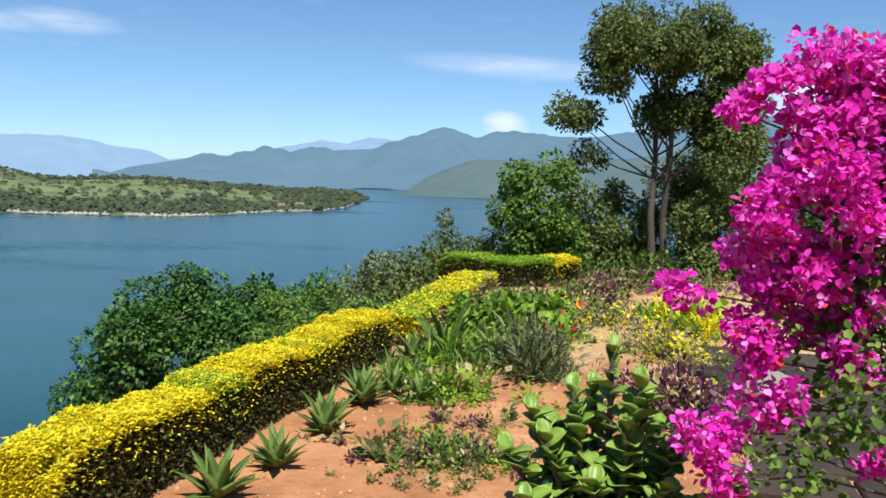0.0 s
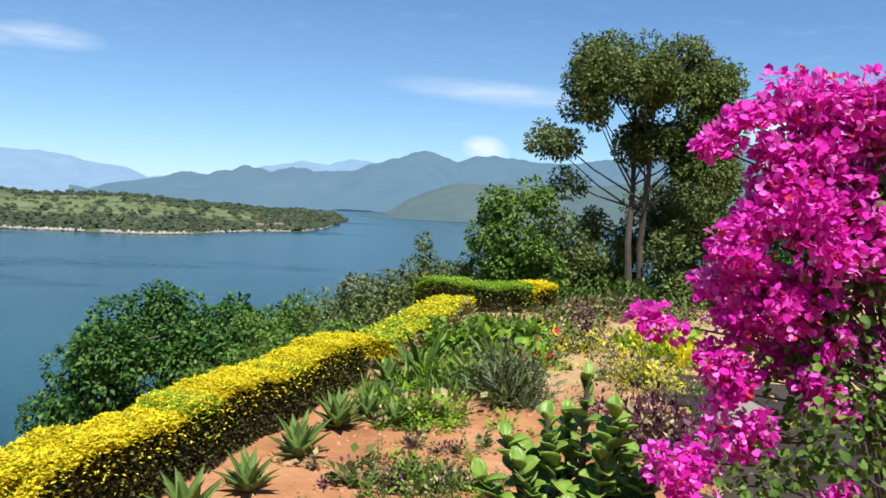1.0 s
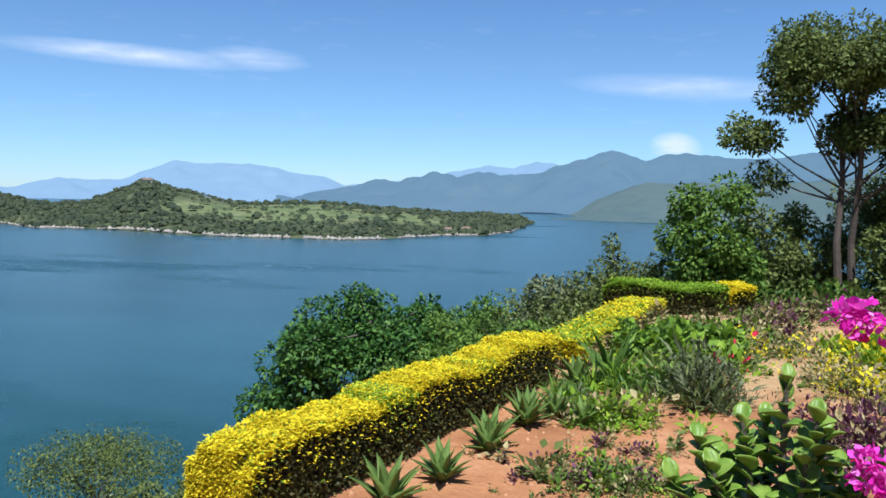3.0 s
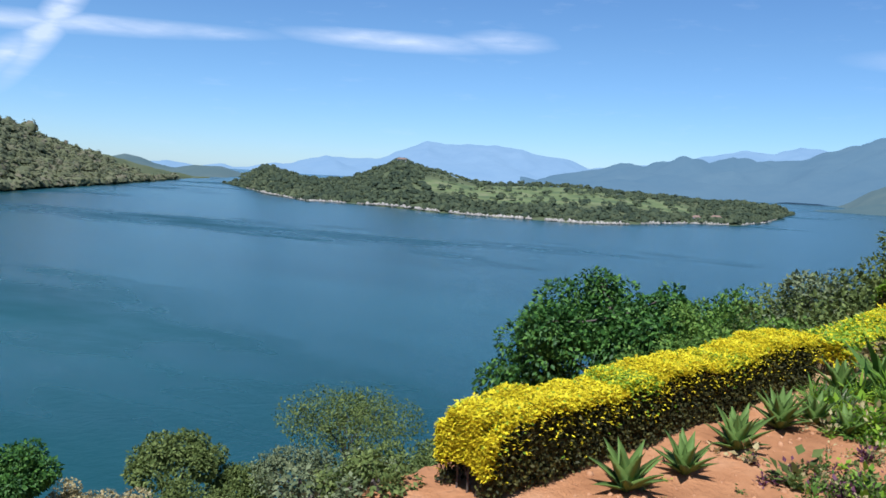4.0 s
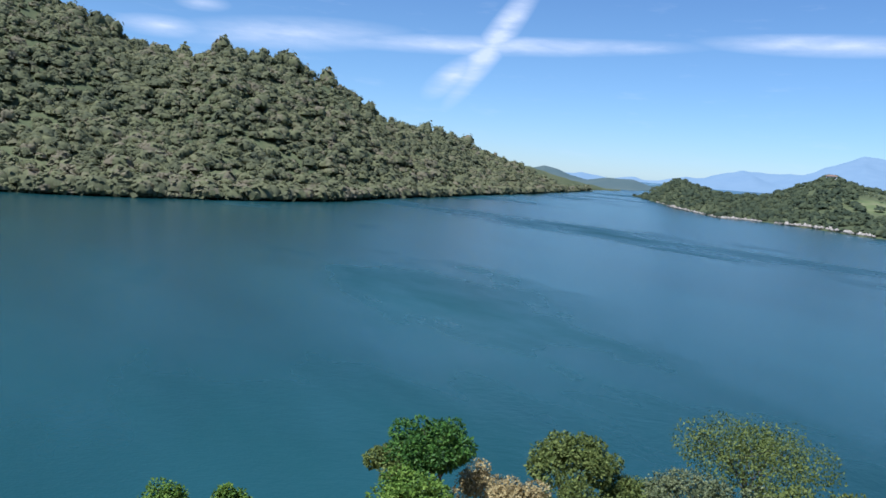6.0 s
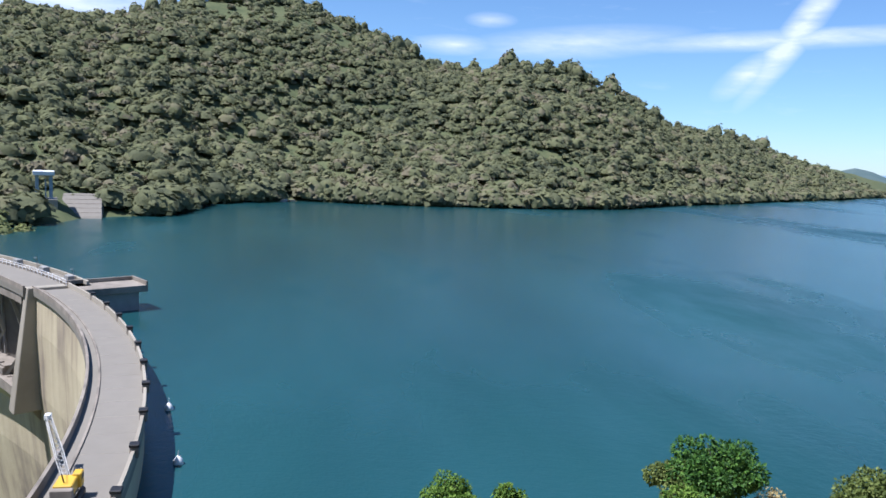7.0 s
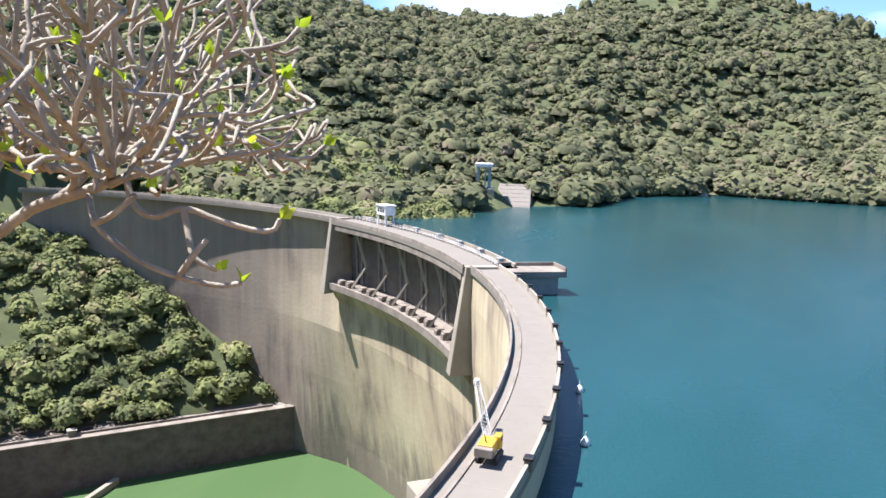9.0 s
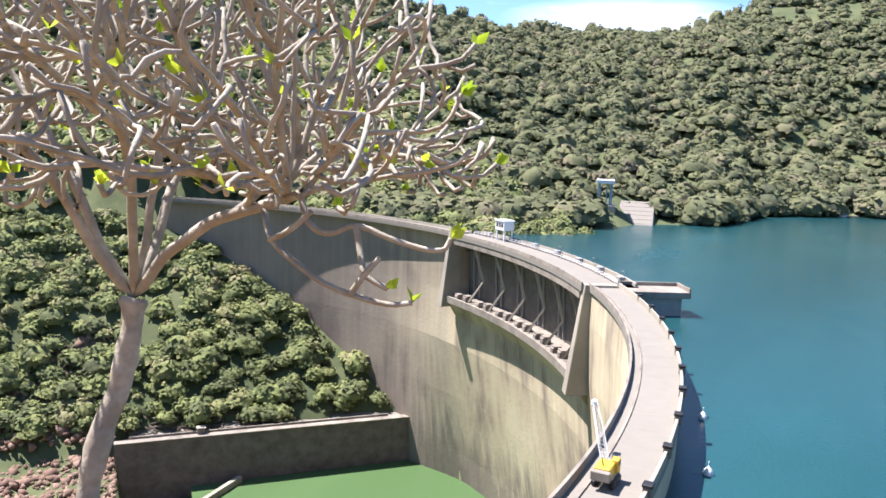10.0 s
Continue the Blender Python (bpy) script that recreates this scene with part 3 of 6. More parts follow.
def clump(flakes, size, seed, core=0.86, tilt=0.3):
    """A tree crown: an uneven rounded dome with ragged sprays of leaves on it."""
    g = np.random.default_rng(seed)
    bm = bmesh.new()
    bmesh.ops.create_icosphere(bm, subdivisions=2, radius=1.0)
    bmesh.ops.delete(bm, geom=[v for v in bm.verts if v.co.z < -0.42], context="VERTS")
    cv = np.array([v.co for v in bm.verts])
    cf = np.array([[v.index for v in f.verts] for f in bm.faces])
    bm.free()
    k1, k2, ph = g.normal(0, 1.9, 3), g.normal(0, 3.0, 3), g.uniform(0, 6.28, 2)

    def swell(d):
        return core * (1 + 0.17 * np.sin(d @ k1 + ph[0]) + 0.13 * np.sin(d @ k2 + ph[1]))[:, None]

    cv = cv * swell(cv) * (1 + g.normal(0, 0.05, (len(cv), 1)))
    if not flakes:
        return cv, cf
    d = g.normal(size=(flakes, 3))
    d /= np.linalg.norm(d, axis=1, keepdims=True)
    d[:, 2] = np.where(d[:, 2] < -0.25, -d[:, 2], d[:, 2])
    P = d * swell(d) * g.uniform(0.95, 1.22, (flakes, 1))
    n = d + g.normal(0, tilt, (flakes, 3)) + np.array([0, 0, 0.3])
    t = np.cross(n, g.normal(size=(flakes, 3)))
    t /= np.linalg.norm(t, axis=1, keepdims=True)
    b = np.cross(n, t)
    b /= np.linalg.norm(b, axis=1, keepdims=True)
    s = size * g.uniform(0.6, 1.4, (flakes, 1))
    V = np.stack([P - t * s * 0.9, P - b * s * 0.7, P + t * s, P + b * s * 0.9], 1).reshape(-1, 3)
    i = np.arange(flakes) * 4 + len(cv)
    F = np.concatenate([np.stack([i, i + 1, i + 2], -1), np.stack([i, i + 2, i + 3], -1)])
    return np.concatenate([cv, V]), np.concatenate([cf, F])


LUMP = [clump(105, 0.165, s, core=0.84, tilt=0.5) for s in range(9)]
LUMP_S = [clump(26, 0.25, s + 20, core=0.88, tilt=0.4) for s in range(12)]
LUMP_I = [clump(8, 0.28, s + 40) for s in range(6)]


def woods(name, label, X, Y, R, mat, shapes, tall=0.8, lift=0.0):
    """A wood: many uneven crowns on the ground, one mesh."""
    Z = terrain(X, Y)
    k = rng.integers(0, len(shapes), len(X))
    Vs, Fs, o = [], [], 0
    for i, (tv, tf) in enumerate(shapes):
        s = np.where(k == i)[0]
        if not len(s):
            continue
        a = rng.uniform(0, 6.28, len(s))
        P = np.stack([X[s], Y[s], Z[s] + R[s] * 0.30 + lift], -1)
        D = np.stack([np.cos(a), np.sin(a), rng.uniform(-0.1, 0.1, len(s))], -1)
        U = np.tile([0.0, 0, 1], (len(s), 1))
        tvv = tv * np.array([1, 1, tall])
        V, Fc = scatter(P, D, U, R[s], tvv, tf)
        Vs.append(V)
        Fs.append(Fc + o)
        o += len(V)
    me = mesh(name, np.concatenate(Vs), np.concatenate(Fs), mat, smooth=True)
    return tagged(new(name, me), label, "woods", kind="stuff")


def polar(n, a0, a1, d0, d1, power=1.0):
    a = np.radians(rng.uniform(a0, a1, n))
    u = rng.uniform(0, 1, n) ** power
    dd = np.sqrt(d0 ** 2 + (d1 ** 2 - d0 ** 2) * u)
    return -np.sin(a) * dd, np.cos(a) * dd


def hill_woods():
    a = rng.uniform(48, 122, 1500)
    e = table(a, BANK, 1) + rng.uniform(-2, 8, 1500)
    X, Y = polar(32000, 47, 142, 310, 1250)
    X, Y = np.concatenate([X, -np.sin(np.radians(a)) * e]), np.concatenate([Y, np.cos(np.radians(a)) * e])
    az, d = np.degrees(np.arctan2(-X, Y)), np.hypot(X, Y)
    t = (d - table(az, BANK, 1)) / (table(az, BANK, 2) - table(az, BANK, 1))
    clear = waves(X, Y, 210, 8.0) + 0.5 * waves(X, Y, 70, 2.0)
    rd = np.hypot(X - CX, Y - CY)
    keep = (t > -0.002) & (t < 1.03) & ((clear < 1.15) | (t < 0.25)) & (rd > ROUT + 12) & (~in_field(X, Y) | (rng.uniform(0, 1, len(X)) < 0.22))
    keep &= ~((az > 100.2) & (az < 106.8) & (d < 374))
    keep &= ~((az > 89.4) & (az < 91.0) & (d < 503))
    X, Y, t = X[keep], Y[keep], t[keep]
    R = rng.lognormal(0.92, 0.40, len(X)) * (1 + 0.25 * (t < 0.05))
    R = np.clip(R * 1.5, 1.7, 9.0)
    top = (t > 0.93) & (rng.uniform(0, 1, len(t)) < 0.25)
    woods("ridge_trees", "taller ragged trees standing along the hill's ridge", X[top], Y[top], R[top] * 1.1, M_FOREST, LUMP_S, 1.3, 3.0)
    woods("hillside_woods", "dense scrubby green woods on a steep hillside", X, Y, R, M_FOREST, LUMP_S, 0.80)


def island_woods():
    X, Y = polar(13000, 5.5, 45, 580, 1250)
    az, d = np.degrees(np.arctan2(-X, Y)), np.hypot(X, Y)
    t = (d - table(az, ISLE, 1)) / (table(az, ISLE, 2) - table(az, ISLE, 1))
    meadow = ((az > 17) & (az < 31) & (t > 0.3) & (t < 0.95)) | in_field(X, Y)
    keep = (t > 0.01) & (t < 1.1) & (~meadow | (rng.uniform(0, 1, len(X)) < 0.22)) & ((waves(X, Y, 110, 4.0) < 0.8) | (t < 0.12))
    X, Y = X[keep], Y[keep]
    R = np.clip(rng.lognormal(0.92, 0.42, len(X)), 0.9, 5.5)
    woods("island_woods", "scattered trees and bushes on a low island", X, Y, R, M_ISLE, LUMP_I)


def gorge_woods():
    n = 6400
    u, v = rng.uniform(-70, 230, n), rng.uniform(9, 340, n)
    ex, ey = 72.6 / 97.2, -64.6 / 97.2
    X, Y = -234.6 + ex * u + ey * v, -127.4 + ey * u - ex * v
    keep = (np.hypot(X - CX, Y - CY) < RIN + 0.5) | (np.hypot(X - CX, Y - CY) > ROUT + 6)
    X, Y = X[keep], Y[keep]
    R = np.clip(rng.lognormal(1.15, 0.5, len(X)), 1.2, 6.5)
    near = (X + 234.6) * ey - (Y + 127.4) * ex < 112
    woods("gorge_woods", "thick green scrub on the slope below the dam", X[near], Y[near], R[near], M_GORGE, LUMP)
    woods("gorge_woods", "thick green scrub higher on the gorge slope", X[~near], Y[~near], R[~near] * 1.15, M_GORGE, LUMP_S)


hill_woods()
island_woods()
gorge_woods()


# ---- the dam ----
def ring(profile, a0, a1, step=1.0, closed=True):
    """A solid swept round the dam's centre: profile of (radius, z), from angle a0 to a1 in degrees."""
    n = max(2, int(abs(a1 - a0) / step) + 1)
    k = len(profile(a0) if callable(profile) else profile)
    V, Fc = [], []
    for i in range(n):
        a = radians(a0 + (a1 - a0) * i / (n - 1))
        V += [(CX + r * math.cos(a), CY + r * math.sin(a), z) for r, z in (profile(math.degrees(a)) if callable(profile) else profile)]
    for i in range(n - 1):
        for j in range(k if closed else k - 1):
            a, b = i * k + j, i * k + (j + 1) % k
            Fc.append((a, a + k, b + k, b))
    if closed:
        Fc += [tuple(range(k)), tuple(range((n - 1) * k, n * k))[::-1]]
    return V, Fc


def concrete_face():
    """Streaked concrete: pale with dark run-off stains down the face."""
    m = bpy.data.materials.new("stained dam face")
    m.use_nodes = True
    N = Nodes(m.node_tree)
    vec = N.add("ShaderNodeNewGeometry").outputs["Position"]
    s1 = N.noise(N.add("ShaderNodeMapping", {0: vec, 3: (0.05, 0.05, 0.018)}).outputs[0], 1.0, 5, 0.6)
    s2 = N.noise(N.add("ShaderNodeMapping", {0: vec, 3: (0.35, 0.35, 0.02)}).outputs[0], 1.0, 4, 0.6)
    s3 = N.noise(vec, 0.03, 4, 0.5)
    f = N.math("ADD", N.math("ADD", N.math("MULTIPLY", s1, 0.42), N.math("MULTIPLY", s2, 0.16)), N.math("MULTIPLY", s3, 0.42))
    col = N.ramp(f, [(0.385, (0.13, 0.108, 0.088)), (0.44, (0.26, 0.215, 0.16)), (0.49, (0.42, 0.355, 0.24)), (0.57, (0.51, 0.445, 0.30))])
    sep = N.add("ShaderNodeSeparateXYZ", {0: vec}).outputs
    old = N.math("MULTIPLY", N.math("SUBTRACT", N.math("ADD", N.math("MULTIPLY", sep[0], -1.0), N.math("MULTIPLY", s1, 46.0)), 240.0), 0.05, clamp=True)
    grime = N.ramp(N.math("ADD", N.math("MULTIPLY", s2, 0.3), N.math("MULTIPLY", s3, 0.7)), [(0.35, (0.17, 0.14, 0.12)), (0.65, (0.25, 0.21, 0.18))])
    col = N.mix(N.math("MULTIPLY", old, 0.85), col, grime)
    low = N.math("MULTIPLY", N.math("SUBTRACT", N.math("ADD", N.math("MULTIPLY", sep[2], -1.0), N.math("MULTIPLY", s2, 55.0)), 112.0), 0.06, clamp=True)
    col = N.mix(N.math("MULTIPLY", low, 0.8), col, (0.17, 0.145, 0.12, 1))
    nrm = N.add("ShaderNodeBump", {"Height": N.noise(vec, 0.8, 6), "Strength": 0.25, "Distance": 0.3}).outputs[0]
    b = N.add("ShaderNodeBsdfPrincipled", {"Base Color": col, "Roughness": 0.9, "Specular IOR Level": 0.2, "Normal": nrm})
    N.add("ShaderNodeOutputMaterial", {0: b.outputs[0]})
    return m


M_FACE = concrete_face()
G0, G1 = 121.3, 148.7          # the spillway's ends, degrees round the centre
SILL = -46.0


def at(a, r, z):
    return (CX + r * math.cos(radians(a)), CY + r * math.sin(radians(a)), z)


def radial(a, r, z, lean=0.0):
    """A frame on the ring: x along the crest, y outwards to the lake, z up."""
    return pose(*at(a, r, z), 0, 0, a - 90) @ pose(0, 0, 0, lean, 0, 0)


def make_dam():
    dam = thing("dam", "tall curved concrete arch dam with a gated spillway", "dam")

    def add(name, vf, mat, label="", smooth=False):
        return under(name, mesh(name, *vf, mat, smooth), dam, label)

    base = [(193.5, -116), (191.5, -100), (188.0, -80), (185.2, -62)]
    for a0, a1 in ((84, G0), (G1, 196)):
        prof = base + ([(183.6, -46), (183.2, -34)] if a0 < 100 else [(186.0, -46), (185.6, -34)]) + [(RIN + (0 if a0 < 100 else 2.0), CREST - 0.9), (ROUT, CREST - 0.9), (ROUT, -60), (197, -116)]
        if a0 > 100:        # the overhang dies away towards the abutment
            prof = lambda a, p=prof: [(186.0 + (r - 186.0) * (1.0 - 0.85 * float(smooth((a - G1) / 9.0))) if i < 6 else r, z) for i, (r, z) in enumerate(p)]
        add("wall", ring(prof, a0, a1), M_FACE, "pale stained concrete wall of the arch")
        add("crest_road", ring([(RIN - 0.5, CREST - 0.9), (RIN - 0.5, CREST), (ROUT + 0.2, CREST), (ROUT + 0.2, CREST - 0.9)], a0, a1), M_ROAD, "pale concrete roadway on the crest")
        for r0, nm in ((RIN - 0.5, "parapet"), (ROUT - 0.15, "parapet")):
            # inner parapet: weathered dark brown, its shaded side also put into the colour
            add(nm, ring([(r0, CREST + 0.004), (r0 + 0.04, CREST + 0.85), (r0 + 0.36, CREST + 0.85), (r0 + 0.4, CREST + 0.004)], a0, a1), M_DARKC if r0 < RIN else M_CONC)
        add("kerb", ring([(RIN + 0.9, CREST + 0.004), (RIN + 0.9, CREST + 0.16), (RIN + 1.15, CREST + 0.16), (RIN + 1.15, CREST + 0.004)], a0, a1), M_DARKC)
    # spillway
    add("wall", ring(base + [(184.4, -52), (183.0, -50), (181.6, SILL - 1.6), (181.6, SILL), (ROUT - 1.0, SILL), (ROUT, -60), (197, -116)], G0, G1), M_FACE, "stained concrete wall below the spillway")
    add("spillway_lip", ring([(180.6, SILL - 1.5), (180.5, SILL + 0.5), (181.2, SILL + 0.5), (181.55, SILL - 0.2), (181.55, SILL - 1.5)], G0, G1), M_DARKC, "stained concrete lip of the spillway")
    # thin slab of the darker concrete laid over the sill
    add("sill", ring([(181.6, SILL + 0.004), (181.6, SILL + 0.03), (188.5, SILL + 0.03), (188.5, SILL + 0.004)], G0 + 0.4, G1 - 0.3), M_DARKC, "dark brown concrete sill")
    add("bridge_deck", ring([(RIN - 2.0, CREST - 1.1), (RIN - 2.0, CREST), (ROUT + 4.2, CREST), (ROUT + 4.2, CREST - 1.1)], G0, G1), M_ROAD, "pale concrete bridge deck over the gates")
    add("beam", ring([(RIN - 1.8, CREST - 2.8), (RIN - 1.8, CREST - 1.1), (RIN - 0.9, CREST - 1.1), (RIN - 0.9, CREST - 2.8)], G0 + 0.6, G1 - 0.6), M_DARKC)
    add("parapet", ring([(RIN - 2.0, CREST + 0.004), (RIN - 1.95, CREST + 0.9), (RIN - 1.65, CREST + 0.9), (RIN - 1.6, CREST + 0.004)], G0, G1), M_DARKC)
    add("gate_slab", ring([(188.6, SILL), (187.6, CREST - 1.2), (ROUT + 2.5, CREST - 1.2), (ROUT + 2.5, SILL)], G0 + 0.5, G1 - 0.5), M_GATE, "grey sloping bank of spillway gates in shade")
    add("hoist_rail", ring([(ROUT + 0.5, CREST + 0.004), (ROUT + 0.5, CREST + 0.5), (ROUT + 1.0, CREST + 0.5), (ROUT + 1.0, CREST + 0.004)], G0 + 0.3, G1), M_DARKC)
    add("hoist_rail", ring([(ROUT + 3.6, CREST + 0.004), (ROUT + 3.6, CREST + 0.75), (ROUT + 4.1, CREST + 0.75), (ROUT + 4.1, CREST + 0.004)], G0 + 0.3, G1), M_CONC)
    # end piers, tapering towards the top
    for a, w in ((G0, 1.9), (G1 + 0.35, 1.5)):
        bm = bmesh.new()
        bmesh.ops.create_cube(bm, size=1.0)
        for v in bm.verts:
            low = v.co.z < 0
            v.co.x *= w * (1.7 if low else 1.0)
            v.co.y = (-4.4 if low else -1.4) if v.co.y < 0 else 5.5
            v.co.z = -22.5 if low else 0.55
        bmesh.ops.bevel(bm, geom=bm.edges[:], offset=0.12, segments=1, affect="EDGES")
        bm.transform(radial(a, RIN, CREST))
        under("end_pier", bm_mesh(bm, "end_pier", M_CONC), dam, "massive tapered concrete pier")
    bays = 7
    for i in range(1, bays):
        a = G0 + (G1 - G0) * i / bays
        # a thin strut that leans out to the sill
        V, Fc = tube([at(a, RIN - 1.3, CREST - 1.2), at(a - 0.15, RIN + 0.4, -33), at(a - 0.4, RIN + 2.0, -39)], [0.42, 0.46, 0.5], 4)
        under("strut", mesh("strut", V, Fc, M_CONC), dam)
        V, Fc = join([tube([at(a - 0.4, RIN + 2.0, -39), at(a + 0.4, 182.2, SILL + 0.5)], [0.34, 0.42], 4)])
        under("strut", mesh("strut", V, Fc, M_CONC), dam)
    for i in range(bays):
        for k, (f, r, s) in enumerate(((0.30, 183.0, (1.9, 2.2, 1.5)), (0.66, 182.7, (1.7, 2.0, 1.2)))):
            a = G0 + (G1 - G0) * (i + f) / bays
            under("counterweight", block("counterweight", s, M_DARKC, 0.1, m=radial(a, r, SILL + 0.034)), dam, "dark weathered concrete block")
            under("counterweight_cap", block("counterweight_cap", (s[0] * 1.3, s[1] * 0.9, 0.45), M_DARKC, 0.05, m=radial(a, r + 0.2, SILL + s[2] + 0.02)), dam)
        a = G0 + (G1 - G0) * (i + 0.5) / bays
        for side in (-0.45, 0.45):
            under("gate_rib", block("gate_rib", (0.35, 0.5, 16), M_STEELP, 0.03, m=radial(a + side, 188.1, SILL + 0.5, 3.0)), dam)
    # rail posts of the hoist deck
    post = block("rail_post", (0.10, 0.10, 1.1), M_WHITE, 0.0)
    for i in range(46):
        a = G0 + 0.6 + (G1 - G0 - 1.0) * i / 45
        under("rail_post", post, dam, m=radial(a, ROUT + 0.2, CREST + 0.004))
    for z in (0.55, 1.08):
        add("rail", ring([(ROUT + 0.16, CREST + z), (ROUT + 0.16, CREST + z + 0.07), (ROUT + 0.24, CREST + z + 0.07), (ROUT + 0.24, CREST + z)], G0 + 0.6, G1 - 0.4), M_WHITE)
    # intake platform at the near end of the hoist deck
    plat = [("platform", (7.5, 13.0, 1.3), (1.4, 9.0, -1.3), M_DARKC), ("platform_wall", (5.6, 10.5, 7.0), (1.4, 8.8, -8.2), M_STEELP), ("platform_parapet", (7.4, 0.35, 0.8), (1.4, 15.3, 0.004), M_DARKC), ("platform_parapet", (0.35, 12.6, 0.8), (-2.1, 8.8, 0.004), M_DARKC)]
    for nm, s, c, mt in plat:
        under(nm, block(nm, s, mt, 0.06, at=c, m=radial(G0 + 0.3, ROUT - 2.0, CREST)), dam)
    # brackets outside the lake parapet
    bracket = block("bracket", (0.8, 0.8, 1.0), M_DARKC, 0.1)
    cap = block("bracket_cap", (1.0, 0.9, 0.3), M_BLACK, 0.06)
    for i in range(11):
        a = 88.0 + i * 2.9
        b = under("bracket", bracket, dam, "dark lamp bracket on the parapet", m=radial(a, ROUT + 0.15, CREST + 0.1))
        under("bracket_cap", cap, b, m=Matrix.Translation((0, 0, 1.0)))
    # road joints
    for i in range(22):
        a = 86.5 + i * 1.55
        under("road_joint", block("road_joint", (0.05, 4.6, 0.008), M_CONC, 0.0, m=radial(a, RIN + 3.6, CREST + 0.002)), dam)
    under("ledge", block("ledge", (14.0, 9.0, 6.0), M_CONC, 0.2, m=radial(130.5, 185.5, -95.5)), dam, "pale concrete ledge at the foot of the dam")
    return dam


make_dam()


def gate_booth(a, r):
    b = thing("gate_booth", "small white control booth on legs on the dam crest", "booth", at(a, r, CREST), rz=a - 90)
    under("cabin", block("cabin", (5.0, 3.4, 2.6), M_WHITE, 0.06, at=(0, 0, 3.2)), b)
    under("roof", block("roof", (5.5, 3.9, 0.35), M_WHITE, 0.05, at=(0, 0, 5.82)), b)
    for sx in (-1, 1):
        for sy in (-1, 1):
            under("leg", block("leg", (0.4, 0.4, 3.2), M_WHITE, 0.03, at=(sx * 2.1, sy * 1.3, 0)), b)
    for sx in (-1.4, 0, 1.4):
        under("window", block("window", (0.9, 0.08, 1.1), M_BLACK, 0.01, at=(sx, -1.74, 4.1)), b)
    return b


gate_booth(143.4, ROUT + 0.6)


def lamp_post(a, r):
    p = thing("lamp_post", "slim grey lamp post with a pale head on the dam deck", "lamp post", at(a, r, CREST), group="lamps on the dam", rz=a - 90)
    V, Fc = tube([(0, 0, 0), (0, 0, 2.0), (0, -0.2, 2.2)], [0.09, 0.07, 0.05], 6)
    under("pole", mesh("pole", V, Fc, M_STEELP), p)
    under("lamp_head", block("lamp_head", (0.4, 0.5, 0.18), M_STEELP, 0.04, at=(0, -0.35, 2.12)), p)
    return p


first = lamp_post(123.5, ROUT + 3.3)
for a in (129.0, 135.0, 141.0):
    copy_thing(first, radial(a, ROUT + 3.3, CREST))


def hoist(a, r):
    h = thing("gate_hoist", "grey gate hoist housing on the dam deck", "machine", at(a, r, CREST), group="hoists on the dam", rz=a - 90)
    under("housing", block("housing", (2.2, 1.3, 1.0), M_STEELP, 0.08, at=(0, 0, 0.2)), h)
    under("plinth", block("plinth", (2.6, 1.7, 0.2), M_CONC, 0.03), h)
    return h


first = hoist(123.3, ROUT + 2.3)
for i in range(1, 7):
    copy_thing(first, radial(123.3 + i * 3.9, ROUT + 2.3, CREST))


def crane(a, r):
    """A crawler crane with a lattice boom laid along the crest."""
    c = thing("crawler_crane", "yellow crawler crane with a white lattice boom on the crest", "crane", at(a, r, CREST), rz=a + 90)
    for s in (-1, 1):
        under("crawler_track", block("crawler_track", (3.6, 0.6, 0.85), M_BLACK, 0.2, at=(0, s * 1.05, 0.004)), c)
    under("turntable", block("turntable", (1.8, 1.6, 0.35), M_DARKC, 0.05, at=(0, 0, 0.86)), c)
    under("body", block("body", (2.9, 1.9, 1.35), M_YELLOWP, 0.12, at=(-0.7, 0.1, 1.22)), c, "yellow engine housing")
    cab = under("cab", block("cab", (1.3, 0.9, 1.6), M_YELLOWP, 0.1, at=(0.95, -0.75, 1.22)), c)
    under("cab_window", block("cab_window", (0.9, 0.94, 0.7), M_BLACK, 0.03, at=(0.95, -0.75, 2.0)), cab)
    under("counterweight", block("counterweight", (0.8, 2.2, 1.1), M_DARKC, 0.1, at=(-2.5, 0.1, 1.25)), c)
    n, tip = 16, Vector((9.0, 4.2, 6.2))
    root = Vector((0.9, 0.3, 1.6))
    ax = (tip - root).normalized()
    s1 = ax.cross(Vector((0, 0, 1))).normalized()
    s2 = s1.cross(ax)
    pieces = []
    corner = lambda i, k: root + (tip - root) * (i / n) + (s1 * (1 if k in (0, 3) else -1) + s2 * (1 if k < 2 else -1)) * (0.40 - 0.22 * abs(i / n - 0.4))
    for k in range(4):
        pieces.append(tube([corner(i, k) for i in range(n + 1)], [0.06] * (n + 1), 5))
        for i in range(n):
            pieces.append(tube([corner(i, k), corner(i + 1, (k + 1) % 4)], [0.035, 0.035], 4))
    V, Fc = join(pieces)
    under("lattice_boom", mesh("lattice_boom", V, Fc, M_BOOM), c, "white steel lattice boom")
    V, Fc = join([tube([tip, Vector((-1.6, 0.3, 3.6))], [0.04, 0.04], 4), tube([Vector((-1.4, 0.1, 2.5)), Vector((-1.6, 0.3, 3.6))], [0.09, 0.07], 5)])
    under("boom_cable", mesh("boom_cable", V, Fc, M_BLACK), c)
    under("boom_head", block("boom_head", (0.9, 0.7, 0.7), M_WHITE, 0.1, at=tuple(tip - Vector((0, 0, 0.35)))), c)
    c.scale = (0.74, 0.74, 0.74)
    return c


crane(91.3, RIN + 2.3)


